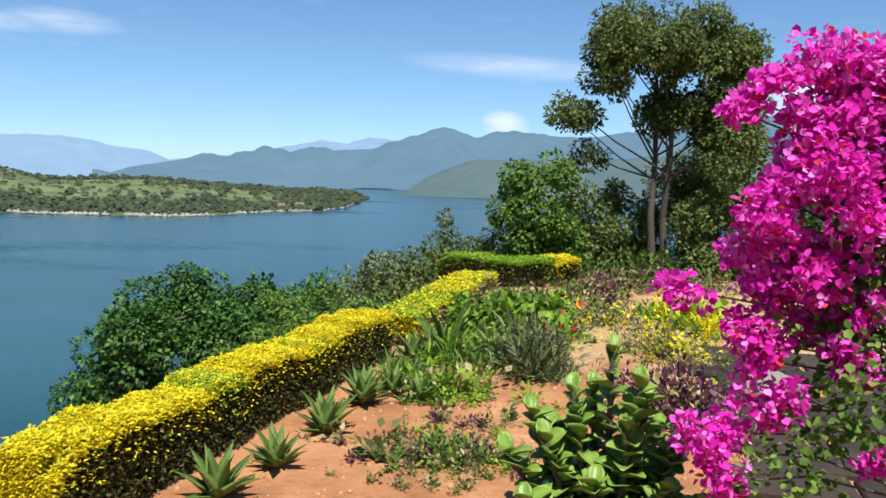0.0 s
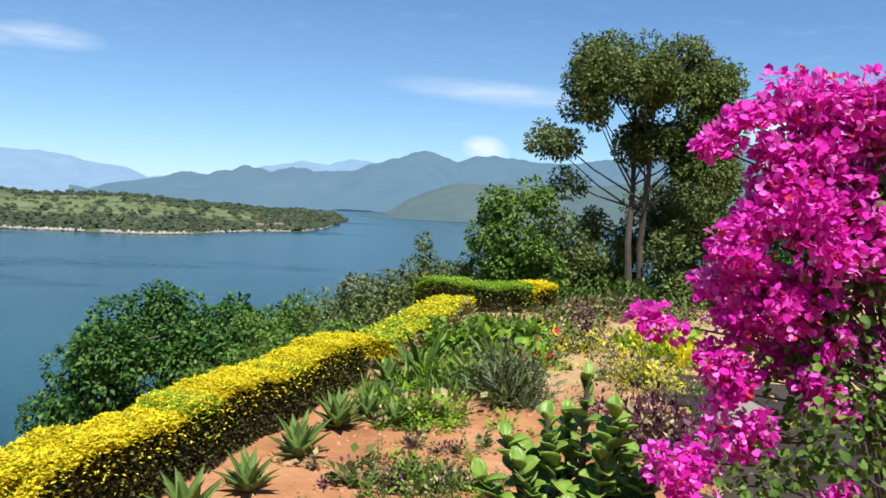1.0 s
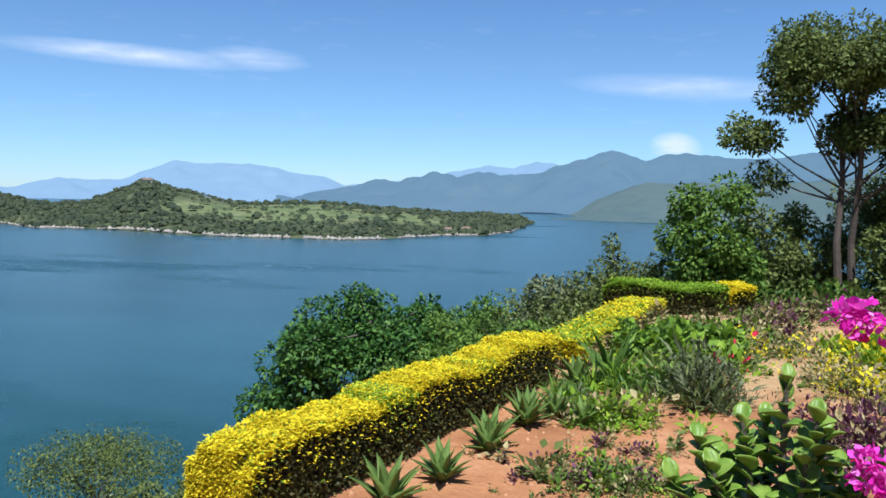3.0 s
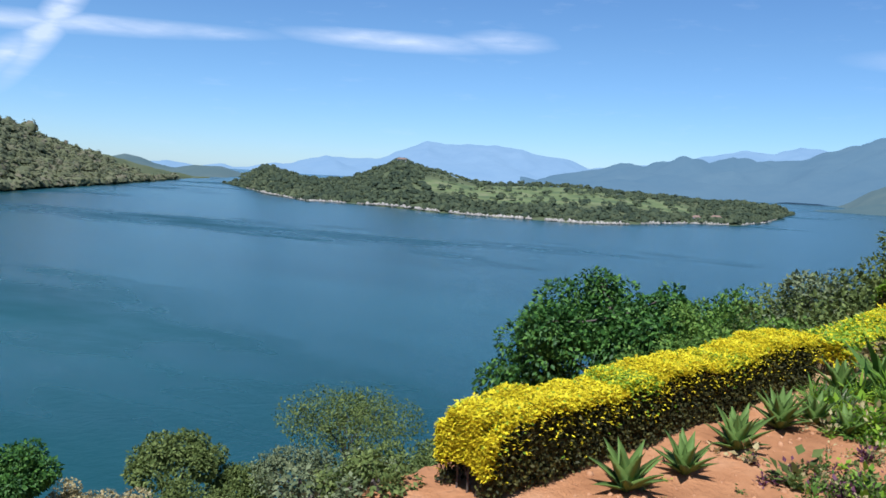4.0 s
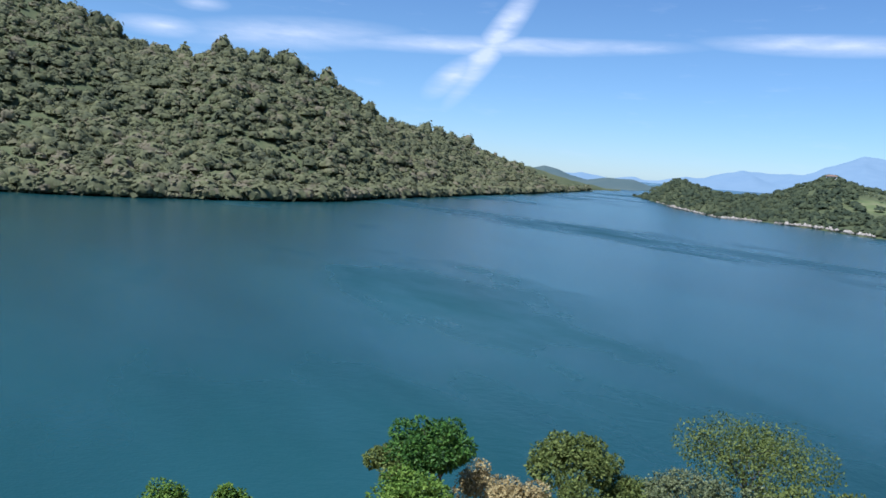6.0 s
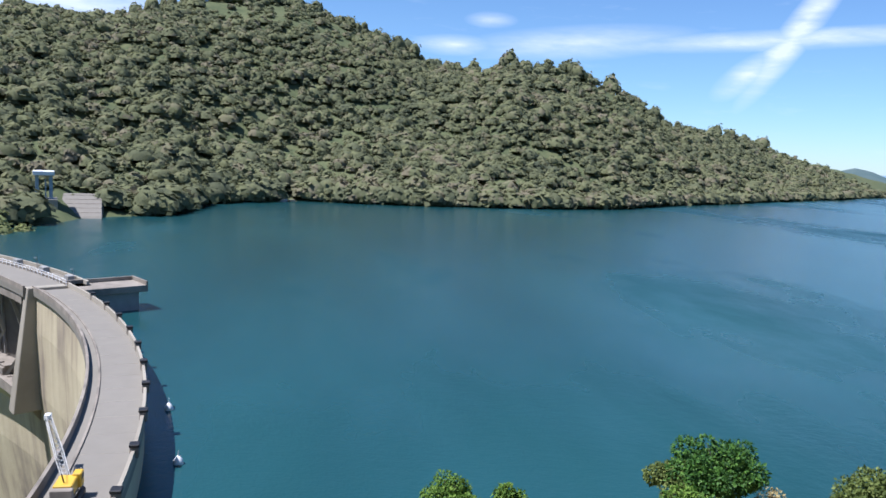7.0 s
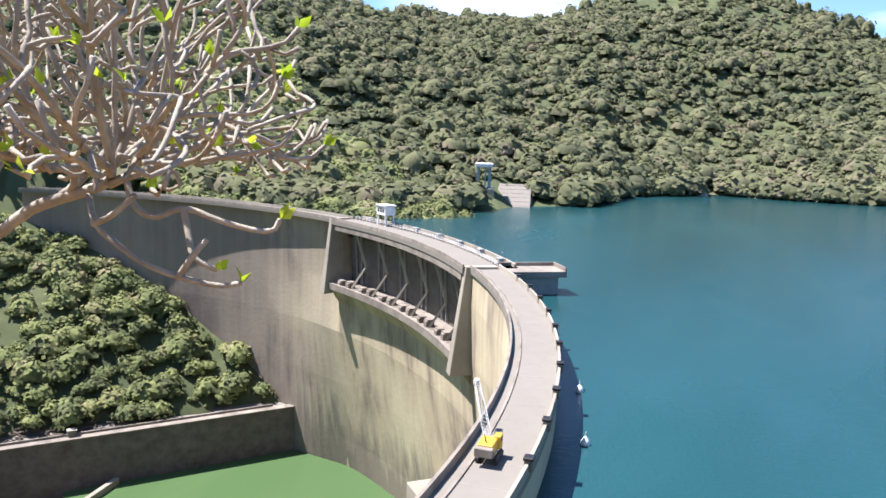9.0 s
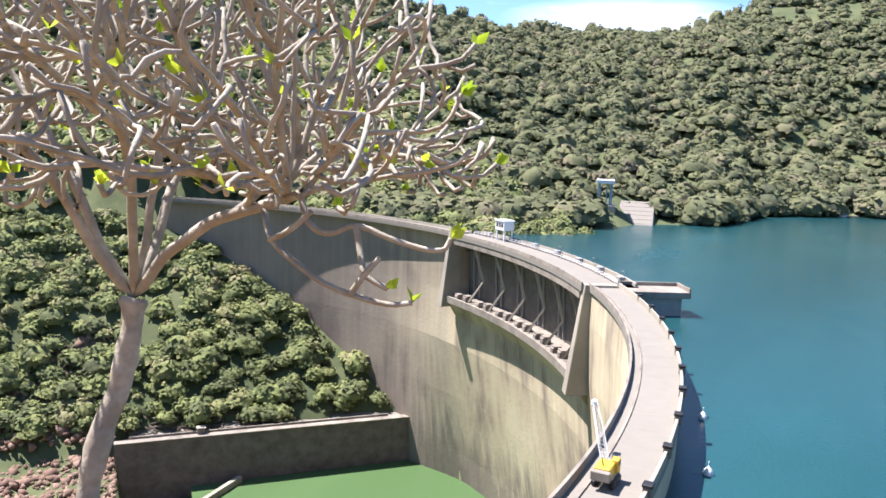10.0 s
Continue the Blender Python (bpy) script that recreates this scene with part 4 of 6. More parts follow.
def basin():
    """Stilling basin below the dam: its side wall, end stub and water."""
    w = thing("basin_wall", "long dark concrete side wall of the stilling basin", "retaining wall")
    p0, p1 = Vector((-238, -124.4, 0)), Vector((-160, -193.8, 0))
    ang = math.degrees(math.atan2(p1.y - p0.y, p1.x - p0.x))
    L = (p1 - p0).length
    m = pose(p0.x, p0.y, 0, 0, 0, ang)
    under("wall_body", block("wall_body", (L, 2.4, 22.0), M_WALL, 0.1, at=(L / 2, -1.2, -116.5), m=m), w)
    under("coping", block("coping", (L, 2.8, 0.4), M_DARKC, 0.08, at=(L / 2, -1.0, -94.48), m=m), w, "pale concrete coping")
    under("path", block("path", (L * 0.96, 9.0, 0.5), M_ROAD, 0.05, at=(L * 0.48, -7.0, -95.2), m=m), w)
    under("upstand", block("upstand", (L * 0.8, 0.5, 1.2), M_DARKC, 0.05, at=(L * 0.55, -3.2, -94.7), m=m), w)
    hut = thing("valve_hut", "small dark hut on the basin wall", "hut", (-181, -178.5, -94.7), rz=ang)
    under("hut_body", block("hut_body", (2.4, 2.0, 2.4), M_DARKC, 0.05), hut)
    under("hut_roof", block("hut_roof", (2.9, 2.5, 0.3), M_CONC, 0.04, at=(0, 0, 2.41)), hut)
    s = thing("basin_end_wall", "pale concrete end wall of the stilling basin", "retaining wall")
    q = Vector((-183, -167, 0))
    under("end_wall_body", block("end_wall_body", (1.6, 60.0, 5.5), M_CONC, 0.1, at=(0, 26, -113.5), m=pose(q.x, q.y, 0, 0, 0, ang - 42)), s)
    V = [(-245, -118, POOL), (-176, -178, POOL), (-150, -150, POOL), (-170, -45, POOL), (-215, -62, POOL)]
    structure("water_pool", mesh("water_pool", V, [(0, 1, 2, 3, 4)], M_POOL), "still bright green water in the stilling basin", "water")


basin()


def intake():
    """Intake tower and boat ramp on the far shore."""
    a = -346.0, -98.0
    t = thing("intake_tower", "blue grey intake tower with a flat roof on the shore", "tower", (*a, -24.2), rz=15)
    under("tower_base", block("tower_base", (9, 7, 9), M_CONC, 0.1, at=(0, 0, -8.5)), t)
    for sx in (-2.1, 0, 2.1):
        for sy in (-1.8, 1.8):
            under("column", block("column", (0.9, 0.9, 8.6), M_BLUEG, 0.05, at=(sx, sy, 0.5)), t)
    under("tower_roof", block("tower_roof", (7.6, 5.6, 1.5), M_WHITE, 0.1, at=(0, 0, 9.1)), t)
    t.scale = (1.4, 1.4, 1.1)
    under("tower_panel", block("tower_panel", (3.0, 0.4, 7.0), M_BLUEG, 0.05, at=(0, 0.4, 0.6)), t)
    r = thing("boat_ramp", "sloping pale concrete ramp going down into the lake", "ramp", (-349.5, -84.5, WATER), rz=12)
    bm = bmesh.new()
    bmesh.ops.create_cube(bm, size=1.0)
    for v in bm.verts:
        v.co = ((-16 if v.co.x < 0 else (6 if v.co.z > 0 else 7)), v.co.y * (15 if v.co.z > 0 else 19), (9.0 if v.co.x < 0 else -0.6) if v.co.z > 0 else -3)
    under("ramp_slab", bm_mesh(bm, "ramp_slab", M_ROAD), r)
    for i in range(6):
        x = -14.5 + i * 3.6
        under("ramp_groove", block("ramp_groove", (0.3, 15.2, 0.12), M_DARKC, 0.0, m=pose(x, 0, 9.0 - (x + 16) * 9.6 / 22 - 0.02, 0, 23.6, 0)), r)


intake()


def boat(x, y, rz):
    b = thing("work_boat", "small white work boat moored at a shore pontoon", "boat", (x, y, WATER), rz=rz)
    V, Fc = [], []
    for i in range(9):
        s = i / 8 * 2 - 1
        w = 1.3 * (1 - max(0, s) ** 3)
        for yy, z in ((-w, 1.1), (-w * 0.7, -0.2), (w * 0.7, -0.2), (w, 1.1)):
            V.append((s * 5, yy, z + 0.3 * max(0, s)))
    for i in range(8):
        for k in range(3):
            q = i * 4 + k
            Fc.append((q, q + 1, q + 5, q + 4))
        Fc.append((i * 4, i * 4 + 4, i * 4 + 7, i * 4 + 3))
    Fc.append((0, 1, 2, 3))
    under("hull", mesh("hull", V, Fc, M_WHITE), b)
    under("wheelhouse", block("wheelhouse", (2.6, 1.9, 1.9), M_WHITE, 0.1, at=(-1.0, 0, 1.15)), b)
    p = thing("pontoon", "grey timber pontoon along the wooded shore", "pontoon", (x - 4, y - 3, WATER), rz=rz)
    under("pontoon_deck", block("pontoon_deck", (26, 3, 1.0), M_ROAD, 0.05, at=(0, 0, -0.2)), p)


boat(-486.0, -6.0, 96)


def shore_rocks():
    """Pale stones along the island's waterline."""
    tv, tf = ico(1, 0.25, 9)
    n = 1500
    a = rng.uniform(6.5, 43.5, n)
    d = table(a, ISLE, 1) + np.abs(rng.normal(0, 2.2, n)) + 1.0
    keep = waves(a * 9.0, d * 0, 30.0, 1.0) > -0.35
    a, d = np.radians(a[keep]), d[keep]
    X, Y = -np.sin(a) * d, np.cos(a) * d
    P = np.stack([X, Y, np.maximum(terrain(X, Y), WATER) + 0.1], -1)
    V, Fc = scatter(P, unit(len(X)), unit(len(X)), np.clip(rng.lognormal(-0.25, 0.5, len(X)), 0.3, 2.2), tv, tf)
    tagged(new("shore_rocks", mesh("shore_rocks", V, Fc, M_STONE)), "pale grey-brown rocks along the island's waterline", "rocks", kind="stuff")


shore_rocks()


def far_house(az, d, w, label, rz):
    """A small house: walls, hipped roof, door and windows."""
    p = heading(az) * d
    h = thing("house", label, "house", (p.x, p.y, float(terrain(p.x, p.y)) - 0.3), rz=rz)
    under("wall", block("wall", (w, w * 0.6, 3.4), M_WHITE, 0.05), h)
    V = [(-w * 0.56, -w * 0.36, 3.4), (w * 0.56, -w * 0.36, 3.4), (w * 0.56, w * 0.36, 3.4), (-w * 0.56, w * 0.36, 3.4), (-w * 0.3, 0, 5.2), (w * 0.3, 0, 5.2)]
    under("roof", mesh("roof", V, [(0, 1, 5, 4), (1, 2, 5), (2, 3, 4, 5), (3, 0, 4), (3, 2, 1, 0)], M_ROCK), h, "brown hipped roof")
    for k in (-0.3, 0.3):
        under("window", block("window", (w * 0.14, 0.1, 1.3), M_BLACK, 0.01, at=(k * w, -w * 0.3 - 0.03, 1.2)), h)
    under("door", block("door", (w * 0.11, 0.1, 2.1), M_BLACK, 0.01, at=(0, -w * 0.3 - 0.03, 0.3)), h)


far_house(32.6, 985, 12, "small white house on the island's hilltop", 33)
far_house(10.3, 735, 9, "small white house near the island's shore", 12)
far_house(11.6, 722, 7, "small white boat house at the island's shore", 8)


def buoy(x, y):
    b = thing("marker_buoy", "small white marker buoy floating beside the dam", "buoy", (x, y, WATER), group="buoys beside the dam")
    V, Fc = tube([(0, 0, -0.5), (0, 0, 0.1), (0, 0, 0.5), (0, 0, 0.9)], [0.35, 0.55, 0.45, 0.15], 10)
    under("float", mesh("float", V, Fc, M_WHITE, smooth=True), b)
    V, Fc = tube([(0, 0, 0.85), (0.1, 0, 1.5)], [0.08, 0.05], 6)
    under("staff", mesh("staff", V, Fc, M_WHITE), b)
    return b


for x, y in ((-99.7, -14.6), (-82.2, -11.2)):
    buoy(x, y)


def driftwood():
    """Grey logs and branches washed up behind the basin wall."""
    pieces = []
    ex, ey = 72.6 / 97.2, -64.6 / 97.2
    for _ in range(170):
        u, v = rng.uniform(48, 96), rng.uniform(4.5, 15)
        x, y = -234.6 + ex * u + ey * v, -127.4 + ey * u - ex * v
        z = max(float(terrain(x, y)), -94.7) + rng.uniform(0.1, 0.7)
        a, ln = rng.uniform(0, 3.14), rng.uniform(1.0, 5.5)
        d = Vector((math.cos(a), math.sin(a), rng.normal(0, 0.12))) * ln * 0.5
        c = Vector((x, y, z))
        pieces.append(tube([c - d, c + Vector(rng.normal(0, 0.15, 3)), c + d], [0.26, 0.22, 0.12], 5))
    V, Fc = join(pieces)
    tagged(new("driftwood", mesh("driftwood", V, Fc, M_BARK)), "dark driftwood logs heaped behind the basin wall", "driftwood", kind="stuff")


driftwood()


# ---- the garden ----
def hedge(name, label, path, width, height, n_top, mats, leaf, green=()):
    """A clipped hedge along a path: woody core, dark inner leaves, bright outer leaves on top."""
    h = thing(name, label, "hedge")
    P = [Vector((*p, 0)) for p in path]
    cum = [0.0]
    for a, b in zip(P, P[1:]):
        cum.append(cum[-1] + (b - a).length)
    xs, ys = np.array([p.x for p in P]), np.array([p.y for p in P])

    def along(u):
        x, y = np.interp(u, cum, xs), np.interp(u, cum, ys)
        e, v = 0.05, np.clip(u, 0.0, cum[-1])
        tx = np.interp(np.minimum(v + e, cum[-1]), cum, xs) - np.interp(np.maximum(v - e, 0), cum, xs)
        ty = np.interp(np.minimum(v + e, cum[-1]), cum, ys) - np.interp(np.maximum(v - e, 0), cum, ys)
        ln = np.hypot(tx, ty)
        return x, y, tx / ln, ty / ln

    def place(u, s, hgt):
        x, y, tx, ty = along(u)
        wob = 1 + 0.08 * np.sin(u * 5.3) + 0.06 * np.sin(u * 13.0 + 1)
        x2, y2 = x - ty * s * width / 2 * wob, y + tx * s * width / 2 * wob
        hgt = hgt * (1 - 0.22 * np.exp(-(np.clip(u, 0, None) / 0.14) ** 2) * (np.abs(s) > 0.6))
        lift = 0.045 * height * np.sin(u * 4.1) + 0.03 * height * np.sin(u * 15.0)
        return np.stack([x2, y2, terrain(x2, y2) * (np.abs(s) < 9) + (height + lift) * hgt], -1)

    L = cum[-1]
    # core of twigs
    pieces = []
    for u in np.arange(0.05, L, 0.09):
        for s in (-0.5, 0.0, 0.5):
            a = place(np.array([u]), np.array([s * rng.uniform(0.5, 1.2)]), np.array([-0.03]))[0]
            b = place(np.array([u + rng.uniform(-0.08, 0.08)]), np.array([s * 1.6 * rng.uniform(0.6, 1.1)]), np.array([rng.uniform(0.7, 0.93)]))[0]
            pieces.append(tube([a, (a + b) / 2 + rng.normal(0, 0.012, 3), b], [0.008, 0.006, 0.004], 4))
    V, Fc = join(pieces)
    under("woody_core", mesh("woody_core", V, Fc, M_BARK), h, "thin woody twigs inside")
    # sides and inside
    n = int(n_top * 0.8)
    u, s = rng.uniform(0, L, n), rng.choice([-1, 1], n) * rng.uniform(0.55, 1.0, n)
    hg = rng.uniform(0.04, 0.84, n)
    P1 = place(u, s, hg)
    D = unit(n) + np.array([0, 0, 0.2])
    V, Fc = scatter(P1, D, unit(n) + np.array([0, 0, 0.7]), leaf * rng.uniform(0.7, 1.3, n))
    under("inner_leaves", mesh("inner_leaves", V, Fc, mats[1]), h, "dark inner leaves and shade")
    # clipped top, ends and shoulders
    n = n_top
    u, s = rng.uniform(-0.03, L + 0.03, n), rng.uniform(-1.0, 1.0, n)
    hg = np.where(np.abs(s) > 0.9, rng.uniform(0.88, 1.0, n), rng.uniform(0.88, 1.05, n))
    k = n // 8
    u[:k] = rng.normal(0.0, 0.05, k)
    hg[:k] = rng.uniform(0.16, 1.0, k) ** 0.5
    k2 = k + n // 26
    s[k:k2] = rng.choice([-1, 1], k2 - k) * rng.uniform(0.95, 1.08, k2 - k)
    hg[k:k2] = 1.0 - np.abs(rng.normal(0, 0.26, k2 - k)).clip(0, 0.8)
    P2 = place(u, s, hg)
    D = unit(n) * np.array([1, 1, 0.35]) + np.array([0, 0, 0.12])
    V, Fc = scatter(P2, D, unit(n) * 0.32 + np.array([0, 0, 1.0]), leaf * rng.uniform(0.7, 1.35, n))
    lime = np.zeros(n, bool)
    for a, b, share in green:
        lime |= (u > a * L) & (u < b * L) & (rng.uniform(0, 1, n) < share)
    Fq = Fc.reshape(n, 2, 3)
    for nm, sel, mt in (("top_leaves", ~lime, mats[0]), ("green_leaves", lime, L_LIME)):
        if sel.any():
            under(nm, mesh(nm, V, Fq[sel].reshape(-1, 3), mt), h)
    return h


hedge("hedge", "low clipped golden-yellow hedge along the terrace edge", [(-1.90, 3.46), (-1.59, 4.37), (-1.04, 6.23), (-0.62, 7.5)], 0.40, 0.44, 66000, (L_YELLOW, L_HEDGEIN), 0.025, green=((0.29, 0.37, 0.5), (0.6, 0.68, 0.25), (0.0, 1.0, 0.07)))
hedge("hedge", "thin yellow hedge with dry gaps", [(-0.46, 7.95), (-0.10, 9.3), (0.28, 10.9), (0.60, 12.0)], 0.55, 0.31, 9000, (L_YELLOW, L_DRY), 0.045, green=((0.0, 0.45, 0.62), (0.45, 1.0, 0.3)))
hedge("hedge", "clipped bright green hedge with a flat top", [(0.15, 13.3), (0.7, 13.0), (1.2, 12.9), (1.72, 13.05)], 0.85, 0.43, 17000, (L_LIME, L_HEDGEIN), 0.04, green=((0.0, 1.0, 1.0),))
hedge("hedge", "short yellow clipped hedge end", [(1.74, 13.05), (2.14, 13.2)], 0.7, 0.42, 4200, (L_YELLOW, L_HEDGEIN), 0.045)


def agave(x, y, size, n, seed):
    """A rosette of thick pointed leaves, each a part."""
    g = np.random.default_rng(seed)
    a = thing("agave", "green agave rosette with thick pointed leaves in red soil", "agave", (x, y, float(terrain(x, y)) - 0.01), group="agaves beside the hedge")
    V, Fc = [], []
    m = 7
    for i in range(m):
        t = i / (m - 1)
        w = 0.145 * (1 - t) ** 0.75 * (0.75 + 1.3 * t * (1 - t) * 2) + 0.002
        z = 0.06 * math.sin(t * 2.2)
        V += [(-w, t, z + w * 0.55), (0, t, z), (w, t, z + w * 0.55), (0, t, z - 0.03 * (1 - t) - 0.004)]
    for i in range(m - 1):
        for k in range(4):
            p, q = i * 4 + k, i * 4 + (k + 1) % 4
            Fc.append((p, q, q + 4, p + 4))
    me = mesh("agave_leaf", V, Fc, L_AGAVE, smooth=True)
    for i in range(n):
        f = i / n
        lift = 15 + 65 * f + g.uniform(-6, 6)
        s = size * (0.75 + 0.4 * math.sin(f * 3.0)) * g.uniform(0.85, 1.1)
        under("leaf", me, a, m=pose(0, 0, 0.02, 0, 0, i * 137.5 + g.uniform(-8, 8)) @ pose(0, 0.012, 0, lift, 0, 0) @ Matrix.Scale(s, 4))
    return a


for i, (x, y, s, n) in enumerate(((-1.16, 4.04, 0.27, 20), (-0.94, 4.48, 0.24, 18), (-0.75, 5.14, 0.27, 20), (-0.57, 5.85, 0.28, 26), (-0.36, 6.15, 0.24, 22), (-0.14, 6.0, 0.20, 16), (-0.25, 7.3, 0.30, 20), (0.05, 7.7, 0.30, 18))):
    agave(x, y, s, n, i)


def shrub(name, label, category, balls, n, size, mat, stems=8, base=None, bark=None, stem_r=0.012, group="", tv=LEAF_V, tf=LEAF_F, extra=None, droop=0.2):
    """Stems from a base into balls of leaves."""
    B = np.array(balls)
    if base is None:
        bx, by = B[:, 0].mean(), B[:, 1].mean()
        base = (bx, by, float(terrain(bx, by)) - 0.02)
    t = thing(name, label, category, group=group)
    pieces = []
    for i in range(stems):
        e = Vector(B[i % len(B), :3])
        s = Vector(base) + Vector((rng.normal(0, stem_r * 2), rng.normal(0, stem_r * 2), 0))
        mid = s.lerp(e, 0.5) + Vector(rng.normal(0, (e - s).length * 0.07, 3))
        pieces.append(tube([s, mid, e], [stem_r, stem_r * 0.7, stem_r * 0.3], 5))
    V, Fc = join(pieces)
    under("woody_core", mesh("woody_core", V, Fc, bark or M_BARK), t, "bare woody twigs")
    under("leaves", foliage("leaves", balls, n, size, mat, tv=tv, tf=tf, droop=droop), t)
    if extra:
        nm, k, sz, mt, lb = extra
        under(nm, foliage(nm, balls, k, sz, mt, tv=tv, tf=tf, droop=droop), t, lb)
    return t


def patch(x, y, rx, ry, h, n, seed):
    g = np.random.default_rng(seed)
    return [(x + g.uniform(-1, 1) * rx, y + g.uniform(-1, 1) * ry, float(terrain(x, y)) + h * g.uniform(0.3, 0.85), h * g.uniform(0.3, 0.6)) for _ in range(n)]


def tufts(x, y, n, k, length, mats, leaf=0.035, flat=0.5, tv=LEAF_V, tf=LEAF_F):
    """Small herbs: n plants of about k leaves standing on the ground at x, y; one (verts, faces) for each material."""
    out = []
    owner = rng.integers(0, len(mats), n)
    for m in range(len(mats)):
        sel = np.where(owner == m)[0]
        if not len(sel):
            out.append(None)
            continue
        idx = np.repeat(sel, k)
        size = rng.lognormal(0, 0.35, n)[idx]
        h = rng.uniform(0.0, 1.0, len(idx)) ** 1.5
        d = unit(len(idx))
        d[:, 2] = np.abs(d[:, 2]) * (1.2 - flat) + 0.25
        P = np.stack([x[idx], y[idx], terrain(x[idx], y[idx]) - 0.005], -1) + d * (h * size * length)[:, None] * np.array([0.7, 0.7, 1.0])
        out.append(scatter(P, d + unit(len(idx)) * 0.45, unit(len(idx)) * 0.5 + np.array([0, 0, 0.9]), leaf * size * rng.uniform(0.6, 1.3, len(idx)), tv, tf))
    return out


def bed(name, label, category, cx, cy, rx, ry, n, k, length, mats, leaf=0.035, rz=0.0, flat=0.5, extra_kind="", tv=LEAF_V, tf=LEAF_F):
    """A loose bed of herbs, thinning out at its edge."""
    a, r = rng.uniform(0, 6.283, n), np.abs(rng.normal(0, 0.55, n))
    u, v = np.cos(a) * r * rx, np.sin(a) * r * ry
    c, s = math.cos(radians(rz)), math.sin(radians(rz))
    x, y = cx + u * c - v * s, cy + u * s + v * c
    t = thing(name, label, category, kind=extra_kind)
    for vf, (nm, mt) in zip(tufts(x, y, n, k, length, mats, leaf, flat, tv, tf), mats):
        if vf:
            under(nm, mesh(nm, vf[0], vf[1], mt), t)
    return t


# beds between the hedge and the path
GREEN, OLIVE, LIME, DRY, RED, GREYL, GOLD, DARKL = ("green_foliage", L_MID), ("olive_foliage", L_OLIVE), ("lime_foliage", L_LIME), ("dry_foliage", L_DRY), ("red_foliage", L_PURPLE), ("grey_foliage", L_GREY), ("yellow_bloom", L_YELLOW), ("dark_foliage", L_DARK)
BLADE_V = np.array([(-0.05, 0, 0), (-0.065, 0.4, 0.05), (0, 1, -0.12), (0.065, 0.4, 0.05), (0.05, 0, 0)])
BLADE_F = np.array([(0, 4, 3), (0, 3, 1), (1, 3, 2)])
bed("ground_cover", "low mixed green and reddish ground cover on bare soil", "ground cover", 0.05, 4.75, 0.66, 0.48, 330, 26, 0.075, (GREEN, OLIVE, OLIVE, DRY, LIME, RED), 0.026)
bed("ground_cover", "reddish seedlings on bare soil", "ground cover", 0.15, 5.40, 0.75, 0.25, 34, 22, 0.09, (RED, OLIVE, DRY, OLIVE), 0.028)
bed("ground_cover", "bright green ground cover beside agaves", "ground cover", 0.0, 6.15, 0.50, 0.40, 170, 30, 0.12, (LIME, LIME, GREEN, DRY), 0.038)
bed("strap_leaf_plants", "clump of long dark green strap leaves", "plants", 0.15, 7.3, 0.55, 0.55, 60, 30, 0.10, (GREEN, DARKL, GREEN, LIME), 0.10, flat=0.3, tv=BLADE_V, tf=BLADE_F)
bed("strap_leaf_plants", "grey-green strap leaves beside the hedge", "plants", -0.30, 6.8, 0.35, 0.5, 40, 30, 0.07, (GREYL, GREEN), 0.085, flat=0.3, tv=BLADE_V, tf=BLADE_F)
shrub("variegated_shrub", "leafy shrub with pale green drooping leaves", "shrub", patch(0.80, 9.1, 0.65, 0.45, 0.26, 26, 4), 1900, 0.12, L_MID, stems=12, stem_r=0.008, extra=("pale_leaves", 1300, 0.12, L_LIME, "pale yellow-green leaves"))
bed("low_plants", "mixed green leafy plants at the shrub's foot", "plants", 0.85, 8.5, 0.8, 0.5, 150, 30, 0.14, (GREEN, LIME, OLIVE), 0.05)
shrub("grey_shrub", "wispy grey-green shrub with one pink bloom", "shrub", patch(0.86, 6.95, 0.20, 0.16, 0.38, 12, 5), 1800, 0.04, L_GREY, stems=26, stem_r=0.004, droop=-0.6)
bed("wispy_plants", "thin grey-green upright twigs", "plants", 0.86, 6.85, 0.40, 0.32, 90, 30, 0.22, (GREYL, OLIVE), 0.10, flat=0.1, tv=BLADE_V, tf=BLADE_F)
bed("pink_bloom", "single coral pink bloom on a thin stem", "flower", 1.10, 7.15, 0.03, 0.03, 3, 14, 0.34, (("bloom", L_CORAL),), 0.05, flat=0.0)
bed("low_plants", "olive and green low plants on the soil", "plants", 0.50, 7.5, 0.5, 0.4, 120, 30, 0.12, (GREEN, OLIVE, GREYL), 0.04)
bed("dry_bed", "dry yellow-brown plants with green weeds", "plants", 1.9, 9.9, 1.0, 0.9, 420, 24, 0.13, (DRY, OLIVE, DRY, OLIVE, GREEN, GOLD, DRY), 0.036)
bed("yellow_flower_bed", "yellow flowering bedding plants", "flowers", 2.35, 7.9, 0.50, 0.9, 420, 26, 0.15, (DRY, OLIVE, GOLD, DRY, OLIVE, DRY), 0.032)
bed("lime_bed", "bright lime-green grassy bed", "plants", 2.95, 9.4, 0.4, 0.8, 240, 30, 0.16, (LIME, LIME, GOLD), 0.06, flat=0.2)
bed("purple_bed", "dark purple leafy bedding plants", "plants", 1.80, 5.7, 0.42, 0.75, 320, 34, 0.20, (RED, RED, RED, DRY), 0.034, flat=0.3)
bed("low_scrub", "low olive scrub and weeds by the path", "scrub", 1.2, 10.8, 1.0, 0.6, 300, 26, 0.15, (OLIVE, GREEN, DRY, LIME), 0.045)
bed("low_scrub", "brown twiggy scrub under the tree", "scrub", 3.3, 13.0, 1.8, 1.0, 460, 24, 0.18, (DRY, RED, OLIVE, OLIVE, DRY), 0.05)
